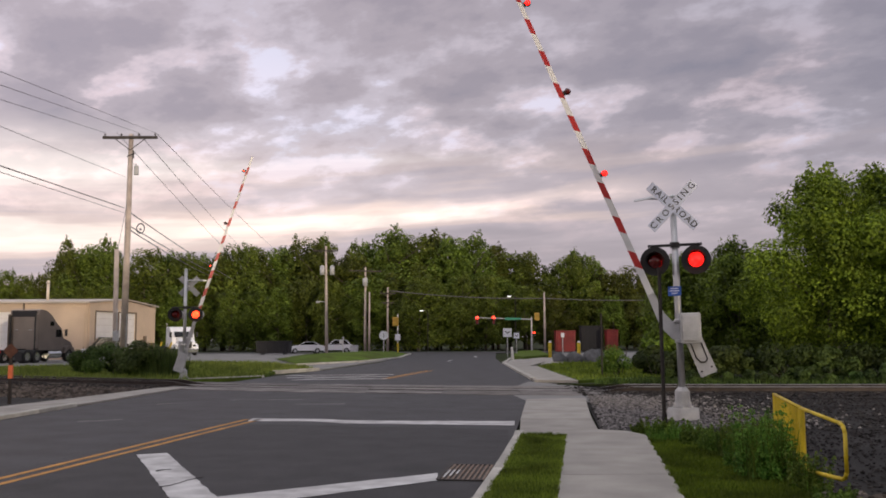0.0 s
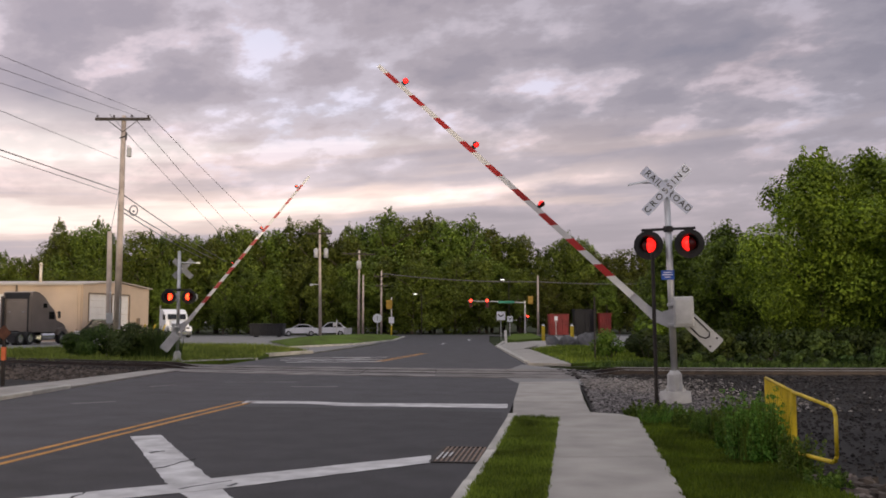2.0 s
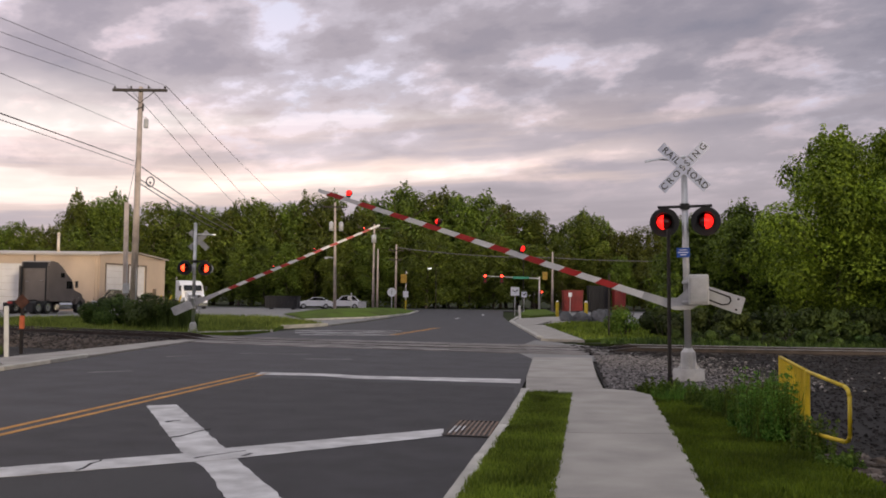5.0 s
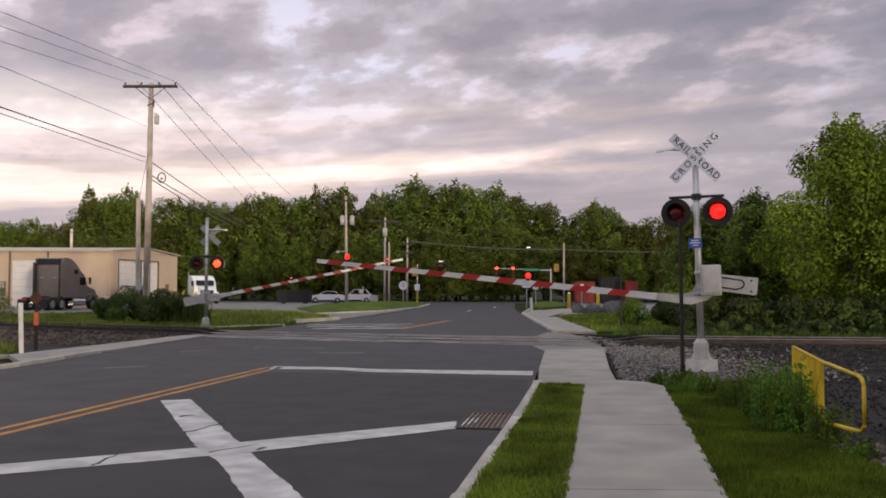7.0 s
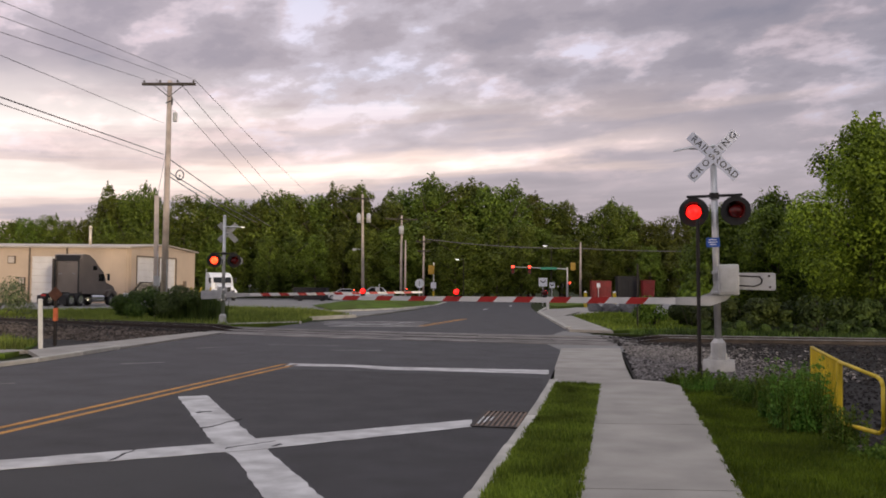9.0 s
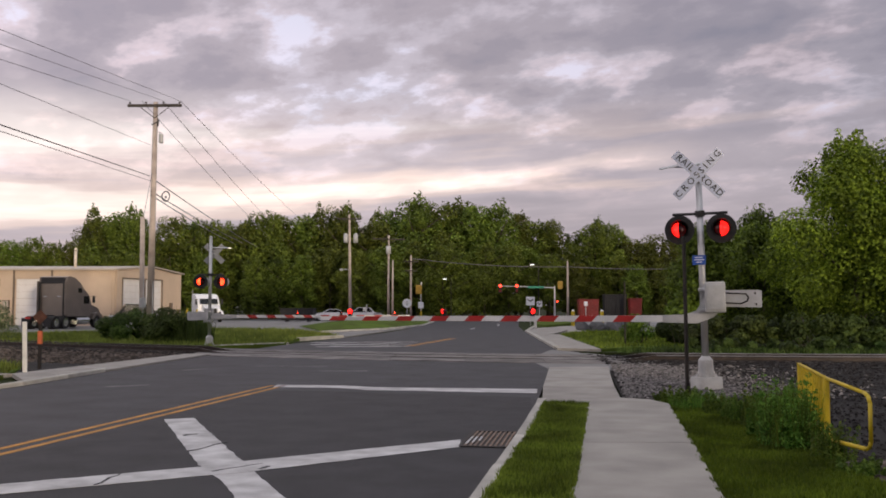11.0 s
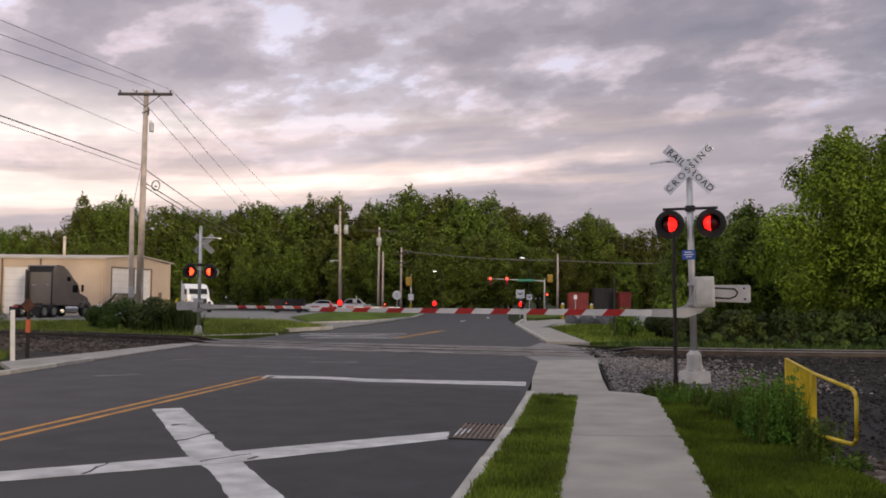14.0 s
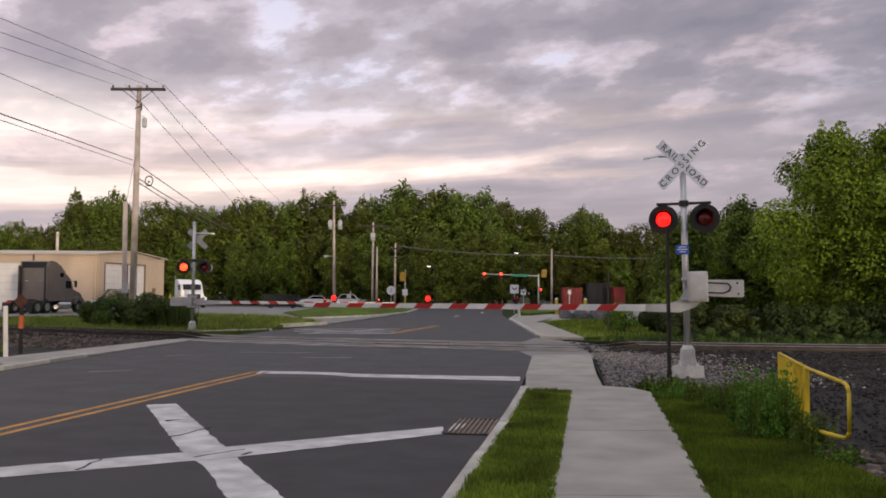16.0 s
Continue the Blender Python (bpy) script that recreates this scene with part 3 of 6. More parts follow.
for side in (-0.75, 0.75):
    verts, faces, tops = [], [], []
    xs = [x for x in np.arange(-90, 90.1, 1.0)]
    prof = [(-0.07, 0.0), (0.07, 0.0), (0.07, 0.02), (0.012, 0.04), (0.012, 0.12), (0.036, 0.135), (0.036, 0.17), (-0.022, 0.17), (-0.036, 0.150), (-0.036, 0.135), (-0.012, 0.12), (-0.012, 0.04), (-0.07, 0.02)]
    for x in xs:
        drop = 0.155 if -9.9 < x < 5.2 else 0.0
        for px, pz in prof:
            verts.append((x, track_y(x) + side + px, pz + 0.02 - drop))
    n = len(prof)
    for i in range(len(xs) - 1):
        for j in range(n):
            faces.append((i * n + j, i * n + (j + 1) % n, (i + 1) * n + (j + 1) % n, (i + 1) * n + j))
    rail = thing("rail", Matrix.Identity(4), "rusty steel rail with worn bright head", "rail", "rails")
    raw("rail_web", verts, faces, RAIL, rail)
    head = [(x, track_y(x) + side + q, 0.1915 - (0.155 if -9.9 < x < 5.2 else 0.0)) for x in xs for q in (-0.02, 0.032)]
    tagged(raw("rail_head", head, [(2 * i, 2 * i + 2, 2 * i + 3, 2 * i + 1) for i in range(len(xs) - 1)], RAIL_TOP, rail), "worn bright running surface")
    corner = [(x, track_y(x) + side + q, z) for x in xs if x > 5.3 for q, z in ((-0.0385, 0.168), (-0.0235, 0.1915))]
    tagged(raw("rail_corner", corner, [(2 * i, 2 * i + 2, 2 * i + 3, 2 * i + 1) for i in range(len(corner) // 2 - 1)], RAIL_TOP, rail), "worn bright corner of the rail head")
tie_bm = box(B(), (0, 0, -0.02), (0.23, 2.6, 0.1), bevel=0.01)
tie = tagged(part("railway_tie", tie_bm, TIE), "dark creosoted timber tie under the rails", "tie", "ties under the rails")
xs = [x for x in np.arange(-34, 34, 0.55) if not -10.2 < x < 4.2]
tie.matrix_basis = pose(xs[0], track_y(xs[0]), 0.0)
for x in xs[1:]:
    copy_thing(tie, pose(x, track_y(x), 0.0, 0, 0, math.degrees(math.atan(-0.26 + 0.018 * max(-26, min(26, x))))))
# crossing surface of long planks beside the rails
crossing = tagged(new("crossing_surface"), "grey worn plank surface of the level crossing", "crossing", kind="structure")
for lo, hi in ((-2.6, -1.75), (-1.72, -0.86), (-0.66, -0.02), (0.02, 0.66), (0.86, 1.7), (1.73, 2.5)):
    for x0 in np.arange(-9.9, 4.9, 2.47):
        x1 = x0 + 2.45
        part("plank", prism(B(), [(x0, track_y(x0) + lo), (x1, track_y(x1) + lo), (x1, track_y(x1) + hi), (x0, track_y(x0) + hi)], -0.03, 0.014 + random.uniform(0, 0.012)), CROSSING, crossing)


def stones(name, region, count, size, mat, label, z=0.0):
    rnd = np.random.RandomState(len(name) + count)
    base = np.array([(-1, -1, -.6), (1, -.8, -.7), (.9, 1, -.6), (-.8, .9, -.5), (-.6, -.7, .6), (.7, -.5, .7), (.5, .7, .5), (-.7, .6, .7)])
    quad = np.array([(0, 3, 2, 1), (4, 5, 6, 7), (0, 1, 5, 4), (1, 2, 6, 5), (2, 3, 7, 6), (3, 0, 4, 7)])
    V, Fs, k = [], [], 0
    while k < count:
        p = region(rnd)
        if p is None:
            continue
        s = size * rnd.uniform(0.5, 1.5)
        a = rnd.uniform(0, 6.28)
        v = base * (1 + rnd.uniform(-0.35, 0.35, base.shape)) * s * np.array([1, rnd.uniform(.6, 1), rnd.uniform(.5, .9)])
        c, n = math.cos(a), math.sin(a)
        v = np.stack([v[:, 0] * c - v[:, 1] * n + p[0], v[:, 0] * n + v[:, 1] * c + p[1], v[:, 2] + z + s * 0.2], 1)
        V.append(v)
        Fs.append(quad + 8 * k)
        k += 1
    return tagged(raw(name, np.concatenate(V), np.concatenate(Fs), mat), label, "gravel", kind="stuff")


def yard(rnd):
    x, y = rnd.uniform(3, 16), rnd.uniform(8, 29)
    left = 3.0 + (y - 17.3) * 0.12 if y > 17.3 else 4.0
    return (x, y) if x > left and y < track_y(x) - 0.9 else None


stones("ballast_stones", yard, 15000, 0.023, DARK_STONE, "dark sooty crushed stones beside the track")
stones("dark_rocks", lambda r: (r.uniform(3.95, 4.7), r.uniform(7.9, 9.9)), 90, 0.07, BROWN_STONE, "dark broken rocks below the lawn")
stones("pale_stones", lambda r: (lambda x, y: (x, y) if x > 3.0 + (y - 17.3) * 0.13 and y < track_y(x) - 2.1 and r.uniform() < math.exp(-max(0, x - 5.2) * 1.2) else None)(r.uniform(3, 12), r.uniform(17.3, 28)), 8500, 0.026, STONE, "pale grey crushed stones beside the sidewalk")
stones("yard_stones", lambda r: (lambda x, y: (x, y) if y < track_y(x) - 1 and y > 26.5 + (-11 - x) * 0.62 and x < -9.95 - max(0, 32 - y) * 0.12 else None)(r.uniform(-26, -10), r.uniform(25, 42)), 5000, 0.045, BROWN_STONE, "brown crushed stones beside the track")
stones("track_stones", lambda r: (lambda x: (x, track_y(x) + r.uniform(-2.8, 2.4)) if not -10 < x < 4.2 else None)(r.uniform(-34, 34)), 9000, 0.05, DARK_STONE, "dark ballast stones between the rails")

# ---- grass ----
def blades(name, outline, count, height, label, mat, z=0.0, lean=0.4, width=0.012, seed=1):
    rnd = np.random.RandomState(seed)
    o = np.array(outline)
    lo, hi = o.min(0), o.max(0)
    P = rnd.uniform(lo, hi, (count * 3, 2))
    inside = np.zeros(len(P), bool)
    for (x0, y0), (x1, y1) in zip(o, np.roll(o, -1, 0)):
        cond = (y0 > P[:, 1]) != (y1 > P[:, 1])
        xx = x0 + (P[:, 1] - y0) * (x1 - x0) / (y1 - y0 if y1 != y0 else 1e-9)
        inside ^= cond & (P[:, 0] < xx)
    P = P[inside][:count]
    n = len(P)
    a, h = rnd.uniform(0, 6.283, n), height * rnd.uniform(0.45, 1.25, n)
    # clumps stand taller than the rest
    h *= 0.75 + 0.5 * np.sin(P[:, 0] * 2.3 + np.cos(P[:, 1] * 1.7) * 2) ** 2
    w = width * rnd.uniform(0.6, 1.4, n)
    d = np.stack([np.cos(a), np.sin(a)], 1)
    t = np.stack([-d[:, 1], d[:, 0]], 1)
    tip = P + t * (h * rnd.uniform(-lean, lean, n))[:, None]
    V = np.empty((n, 3, 3))
    V[:, 0, :2], V[:, 1, :2], V[:, 2, :2] = P - d * w[:, None], P + d * w[:, None], tip
    V[:, :2, 2], V[:, 2, 2] = z, z + h
    return tagged(raw(name, V.reshape(-1, 3), np.arange(n * 3).reshape(-1, 3), mat), label, "grass", kind="stuff")


VERGE = [(-4.0, -18), (-1.04, 0), (0.09, 7.23), (0.79, 11.65), (1.33, 15.4), (2.0, 15.38), (0.78, 7.27), (-0.39, 0), (-3.4, -18)]
slab("verge", VERGE, 0.09, 0.15, EARTH_GRASS, label="mown grass verge")
blades("verge_grass", [(-0.22, 5.2), (0.06, 7.23), (0.77, 11.65), (1.31, 15.4), (2.06, 15.42), (0.83, 7.27), (0.5, 5.2)], 26000, 0.06, "short mown grass between kerb and sidewalk", GRASS, 0.085)
LAWN = [(-2.0, -18), (0.93, 0), (2.1, 7.33), (2.59, 10.21), (3.39, 15.4), (3.6, 15.9), (3.95, 14.5), (4.12, 13.0), (3.97, 11.5), (3.85, 10.2), (3.85, 9.2), (3.95, 8), (4.3, 0), (4, -18)]
slab("lawn", LAWN, 0.05, 0.15, EARTH_GRASS, label="mown grass lawn")
blades("lawn_grass", [(1.7, 5.2), (2.08, 7.33), (2.57, 10.21), (3.37, 15.4), (3.55, 15.8), (3.9, 14.5), (4.1, 13.0), (3.97, 11.5), (3.87, 10.2), (3.87, 9.2), (3.97, 8), (4.1, 5.2)], 46000, 0.05, "short mown lawn grass beside the sidewalk, shade in its green", LAWN_GRASS, 0.045, seed=2)
for k, line in enumerate(([(0.12, 5.6), (0.80, 7.27), (2.03, 15.4)], [(1.8, 5.6), (2.08, 7.33), (2.58, 10.21), (3.38, 15.4)], [(-0.16, 5.6), (0.08, 7.23), (0.78, 11.65), (1.32, 15.4)])):
    blades("edge_grass", [(x - 0.045, y) for x, y in line] + [(x + 0.045, y) for x, y in line[::-1]], 3200, 0.05, "ragged grass along the concrete edge", LAWN_GRASS if k == 1 else GRASS, 0.085 if k != 1 else 0.06, 0.8, 0.008, 20 + k)
for i in range(40):
    f = (i * 0.6180339) % 1.0
    y = 6.2 + 9.0 * f ** 1.3
    x = (lerp2(SW_L, y) + 0.015) if i % 2 else (lerp2(SW_R, y) - 0.01)
    w = 0.015 + 0.045 * ((i * 0.377) % 1.0)
    blades("grass_tuft", [(x - w * 0.6, y - w * 2), (x + w * 0.6, y - w * 2), (x + w * 0.6, y + w * 2), (x - w * 0.6, y + w * 2)], 40, 0.05, "small grass tuft over the sidewalk edge", GRASS if i % 2 else LAWN_GRASS, 0.088, 0.9, 0.007, 300 + i)
# The bank takes the dark leaf colour in place of the bushes' shadow.
blades("bank_grass", [(5.5, 33.6), (8.8, 33.0), (14, 32.1), (26, 32.6), (30, 34.6), (30, 37), (14, 35.5), (8, 37)], 9000, 0.18, "rough grass on the bank behind the track", DARK_WEED, 0.03, 0.4, 0.03, 6)
G1 = [(-10.5, 37.9), (-8.1, 40.9), (-8.8, 47.5), (-7.2, 51.9), (-12.3, 64.8), (-18.8, 67.8), (-27.4, 55.2), (-60, 60), (-60, 52), (-26, 44.4), (-20, 39.8), (-14.9, 37.4)]
slab("lawn", G1, 0.06, 0.2, EARTH_GRASS, label="grass beyond the track")
blades("tall_grass", G1, 48000, 0.21, "uneven rough grass beyond the track", ROUGH_GRASS, 0.05, width=0.02, seed=3)
G2 = [(-9.6, 61.2), (-6.3, 68.9), (-4.05, 83), (-3.9, 102), (-6.9, 105), (-14.4, 78.4)]
mound = B()
ring0 = [mound.verts.new((x, y, 0.05)) for x, y in G2]
cx, cy = sum(p[0] for p in G2) / 6, sum(p[1] for p in G2) / 6
ring1 = [mound.verts.new((cx + (x - cx) * 0.65, cy + (y - cy) * 0.65, 0.42)) for x, y in G2]
ring2 = [mound.verts.new((cx + (x - cx) * 0.3, cy + (y - cy) * 0.3, 0.55)) for x, y in G2]
for r0, r1 in ((ring0, ring1), (ring1, ring2)):
    for i in range(6):
        mound.faces.new((r0[i], r0[(i + 1) % 6], r1[(i + 1) % 6], r1[i]))
mound.faces.new(ring2)
tagged(part("traffic_island", mound, EARTH_GRASS, None, "grassed mound between road and yard", True), kind="structure")
G3 = [(5.65, 55.4), (5.35, 36.0), (6.9, 38.2), (8.7, 35.5), (14.4, 59), (8.3, 62.4)]
slab("lawn", G3, 0.06, 0.2, EARTH_GRASS, label="grass beyond the track")
blades("far_grass", G3, 6000, 0.15, "mown grass beyond the track", GRASS, 0.055, width=0.03, seed=4)
slab("lawn", [(5.9, 79), (6.4, 73.5), (9.8, 83.5), (12.2, 118), (9.1, 110)], 0.25, 0.4, EARTH_GRASS, label="grass bank beside the road")
slab("lawn", [(-11.4, 22.4), (-12.3, 25.0), (-16, 28), (-30, 38), (-60, 50), (-60, 20), (-16, 19), (-11.2, 21.2)], 0.03, 0.2, EARTH_GRASS, label="rough grass before the track")
blades("rough_grass", [(-11.5, 22.6), (-12.4, 25.4), (-20, 30.5), (-22, 24), (-14, 21)], 7000, 0.2, "rough grass beside the road", ROUGH_GRASS, 0.03, width=0.02, seed=5)
slab("lawn", [(4.2, 33.8), (8.8, 33.2), (14, 32.2), (30, 34.5), (60, 45), (60, 70), (14.5, 57), (9, 36)], 0.04, 0.2, FIELD, label="overgrown bank behind the track")


# ---- plants ----
def leaf_cloud(rnd, blobs, count, leaf, flat=0.6):
    """Leaves scattered over the outer part of many overlapping clumps."""
    blobs = np.array(blobs)
    vol = blobs[:, 3] ** 2
    pick = rnd.choice(len(blobs), count, p=vol / vol.sum())
    d = rnd.normal(size=(count, 3))
    d /= np.linalg.norm(d, axis=1)[:, None]
    r = blobs[pick, 3] * (0.62 + 0.45 * rnd.uniform(0, 1, count) ** 0.6)
    c = blobs[pick, :3] + d * r[:, None] * np.array([1, 1, 0.85])
    n = d * 1.25 + rnd.normal(size=(count, 3)) * 0.42 + np.array([0, 0, flat * 0.7])
    n /= np.linalg.norm(n, axis=1)[:, None]
    u = np.cross(n, rnd.normal(size=(count, 3)))
    u /= np.linalg.norm(u, axis=1)[:, None]
    v = np.cross(n, u)
    s = (leaf * rnd.uniform(0.5, 1.4, count))[:, None]
    V = np.stack([c - u * s, c - v * s * 0.55 + n * s * 0.15, c + u * s, c + v * s * 0.55 + n * s * 0.15], 1)
    return V.reshape(-1, 3), np.arange(count * 4).reshape(-1, 4)


def tree(height, radius, crown_base, leaves, leaf, mat, seed, label, category="tree", group="", clumps=44, shoots=16):
    rnd = np.random.RandomState(seed)
    ob = thing("tree", Matrix.Identity(4), label, category, group)
    bm = B()
    lean = rnd.uniform(-0.04, 0.04, 2)
    tops = []
    pts = [Vector((lean[0] * z, lean[1] * z, z)) for z in np.linspace(-0.1, height * 0.8, 6)]
    r = height * 0.018
    for i in range(5):
        rod(bm, pts[i], pts[i + 1], r * (1 - i * 0.17), r * (1 - (i + 1) * 0.17), 8)
    for i in range(7):
        z = height * (0.25 + 0.08 * i)
        a = i * 2.4 + rnd.uniform(0, 1)
        d = Vector((math.cos(a), math.sin(a), 0.7)) * radius * rnd.uniform(0.5, 0.8)
        rod(bm, (lean[0] * z, lean[1] * z, z), (lean[0] * z + d.x, lean[1] * z + d.y, z + d.z), r * 0.4, r * 0.12, 6)
    part("trunk", bm, BARK, ob)
    blobs = []
    for i in range(clumps):
        f = (i + 0.5) / clumps
        z = crown_base + (height - crown_base) * f
        prof = math.sin(math.pi * min(1, 0.16 + 0.8 * f)) ** 0.7
        a = i * 2.4 + rnd.uniform(-0.5, 0.5)
        q = radius * prof * rnd.uniform(0.3, 0.95)
        blobs.append((math.cos(a) * q, math.sin(a) * q, z, radius * rnd.uniform(0.17, 0.40) * (0.65 + 0.35 * prof)))
    # upright shoots give the crown a ragged outline
    for i in range(shoots):
        a, f = rnd.uniform(0, 6.28), rnd.uniform(0.5, 1.0)
        q = radius * rnd.uniform(0.1, 0.95) * (1.25 - f)
        z = crown_base + (height - crown_base) * f
        for k in range(4):
            blobs.append((math.cos(a) * q, math.sin(a) * q, z + k * radius * 0.09, radius * (0.11 - 0.022 * k)))
    V, Fs = leaf_cloud(rnd, blobs, leaves, leaf)
    raw("crown", V, Fs, mat, ob)
    return ob


kinds = [tree(15, 5.2, 1.5, 9000, 0.2, FOREST, 10, "broad leafy woodland tree in dark summer green", group="woodland trees"),
         tree(15, 4.4, 2.0, 8000, 0.19, FOREST, 11, "tall leafy woodland tree in dark summer green", group="woodland trees"),
         tree(15, 6.0, 1.0, 10000, 0.21, FOREST, 12, "wide-crowned woodland tree in dark summer green", group="woodland trees"),
         tree(15, 3.4, 1.5, 4000, 0.19, FOREST, 13, "slender woodland tree with an open crown", group="woodland trees"),
         tree(15, 5.0, 3.0, 5000, 0.22, FOREST, 14, "high-crowned woodland tree in olive green", group="woodland trees")]
PROFILE = [(-560, 12), (-200, 12), (-60, 12.5), (0, 12.5), (60, 12.2), (130, 16.5), (200, 16.5), (250, 13.5), (290, 17), (340, 15), (420, 17), (500, 16.3), (560, 17.2), (620, 15), (650, 16.5), (690, 18.2), (740, 19.3), (800, 18.6), (860, 18), (900, 18.4), (940, 16.5), (980, 14.2), (1020, 15), (1060, 14.8), (1100, 13), (1150, 12.6), (1250, 13.5), (1320, 15.2), (1450, 15), (1700, 15), (2100, 15)]


def profile(px):
    for (a, h0), (b, h1) in zip(PROFILE, PROFILE[1:]):
        if a <= px <= b:
            return h0 + (h1 - h0) * (px - a) / (b - a)
    return 13


rnd = random.Random(5)
first = set()
for row, (dist, step, f) in enumerate(((148, 34, 1.0), (158, 38, 0.98), (140, 42, 0.62))):
    px = -150 + row * 13
    while px < 1720:
        h = profile(px) * f * rnd.uniform(0.86, 1.03)
        y = dist + rnd.uniform(-4, 4)
        k = rnd.choice((3, 4, 4)) if row == 1 else rnd.choice((0, 1, 2, 2, 0, 1))
        s = h / 15.0
        w = s * rnd.uniform(0.9, 1.2) * (1.15 if row == 2 else 1.0)
        m = Matrix.LocRotScale(((px - 796) / 1607 * y, y, -0.1), Euler((0, 0, rnd.uniform(0, 6.28))), (w, w, s))
        if k not in first:
            first.add(k)
            kinds[k].matrix_basis = m
        else:
            copy_thing(kinds[k], Matrix.LocRotScale(m.translation, m.to_quaternion(), (w / kinds[k].scale.x, w / kinds[k].scale.y, s / kinds[k].scale.z)))
        px += step * rnd.uniform(0.75, 1.25)


for px, h, y in ((128, 17.5, 145), (196, 17.8, 146), (214, 16.5, 150), (585, 18.0, 147), (640, 17.2, 149), (1030, 15.6, 146)):
    k = kinds[3]
    copy_thing(k, Matrix.LocRotScale(((px - 796) / 1607 * y, y, -0.1), Euler((0, 0, px)), (0.95 / k.scale.x, 0.95 / k.scale.y, h / 15 / k.scale.z)))


def shrub(name, w, d, h, leaves, leaf, mat, seed, label, at, category="shrub", group=""):
    r = np.random.RandomState(seed)
    ob = thing(name, pose(*at), label, category, group)
    for i in range(7):
        bm = B()
        a = r.uniform(-1, 1, 2)
        rod(bm, (a[0] * w * 0.15, a[1] * d * 0.15, -0.1), (a[0] * w * 0.4, a[1] * d * 0.4, h * r.uniform(0.5, 0.85)), 0.02 * h, 0.006 * h, 5)
        part("stem", bm, BARK, ob)
    n = max(8, int(w * 5))
    blobs = [(r.uniform(-0.42, 0.42) * w, r.uniform(-0.4, 0.4) * d, h * r.uniform(0.15, 0.72), h * r.uniform(0.18, 0.32)) for _ in range(n)]
    V, Fs = leaf_cloud(r, blobs, leaves, leaf)
    V[:, 2] = np.maximum(V[:, 2], 0.0)
    raw("foliage", V, Fs, mat, ob)
    return ob


def grove(spots, group, mat, leaf, leaves, label, seed, base=0.8, spread=0.4):
    for i, (x, y, h) in enumerate(spots):
        t = tree(h, h * spread, base, leaves, leaf, mat, seed + i, label, group=group, clumps=70, shoots=40)
        t.matrix_basis = pose(x, y, 0.0, 0, 0, i * 77)


# unseen trees behind the camera, across the way, beside the lawn: added for shade
for i, (x, y, h) in enumerate(((38, 8, 12), (45, 2, 13), (51, 9, 13), (34, 16, 11), (42, 14, 12), (-62, -30, 12), (-54, -44, 14), (-46, -36, 12), (-38, -48, 15), (-30, -38, 13), (-22, -50, 14), (-13, -56, 14), (-5, -58, 13), (3, -45, 14), (10, -34, 13), (16, -22, 12), (13, -8, 11), (12.5, 1.5, 10), (9.5, -3, 9), (-70, -20, 12), (-52, -22, 11))):
    k = kinds[i % 3]
    s = h / 15.0 * 0.66
    copy_thing(k, Matrix.LocRotScale((x, y, -0.1), Euler((0, 0, i * 1.3)), (1.25 * s / k.scale.x, 1.25 * s / k.scale.y, s / k.scale.z)))
# Unseen far row, added so its long shadow darkens the lower woods.
for i in range(44):
    # a gap in the far row lets the low sun in on the yard and the crossing
    if 14 < -86 + i * 6.6 < 84:
        continue
    k = kinds[i % 3]
    h = 1.02 + 0.16 * math.sin(i * 2.1)
    copy_thing(k, Matrix.LocRotScale((-86 + i * 6.6, -66 + 5 * math.sin(i * 1.7), -0.1), Euler((0, 0, i * 1.1)), (1.0 / k.scale.x, 1.0 / k.scale.y, h / k.scale.z)))
grove([(17.6, 41.5, 8.9), (21.0, 42.5, 9.2), (25, 41, 9.0)], "young trees by the track", FRESH, 0.085, 42000, "young tree with dense fresh green leaves behind the track", 30, 1.3, 0.38)
grove([(13.3, 50, 5.9), (15.2, 47, 5.6), (11.2, 46, 2.8), (18, 56, 7.2), (15.2, 58, 6.6)], "bushy trees by the track", THICKET, 0.10, 15000, "bushy small tree with dense leaves behind the track", 50, 0.3, 0.42)
# Undergrowth in the dark leaf colour, which includes the shade under the trees.
for i, (x, y, w, h) in enumerate(((11.2, 39.2, 4.5, 1.5), (15, 38.6, 5, 1.7), (19.5, 38.8, 5, 1.8), (24, 39.0, 6, 2.2), (9.6, 41.0, 2.0, 1.5), (30, 40, 7, 2.8), (13, 34.2, 4, 0.7), (17.2, 34.0, 4.5, 0.8), (21.5, 34.6, 4.5, 0.9), (9.6, 34.8, 2.4, 0.6))):
    shrub("bush", w, 2.5, h, 5500, 0.085, DARK_WEED, 70 + i, "tangled undergrowth behind the track, shade put into its dark leaves", (x, y, 0.0), "bush", "undergrowth by the track")
for i, (x, y, w, h) in enumerate(((-12.4, 41.5, 1.3, 1.75), (-13.5, 41.8, 1.4, 1.9), (-14.4, 42.2, 0.9, 1.3))):
    blades("reed_clump", [(x - w / 2, y - 0.8), (x + w / 2, y - 0.8), (x + w / 2, y + 0.8), (x - w / 2, y + 0.8)], 1500, h * 0.6, "dense tall green reeds beside the signal", REED, 0.02, 0.25, 0.03, 90 + i)
shrub("bush", 3.0, 1.5, 1.95, 9000, 0.06, REED, 86, "leafy green bush among the reeds beside the signal", (-13.3, 41.4, 0), "bush")
shrub("bush", 2.0, 1.6, 1.7, 5000, 0.06, DARK_WEED, 81, "round dark bush beside the utility pole", (-16.7, 43.2, 0), "bush")
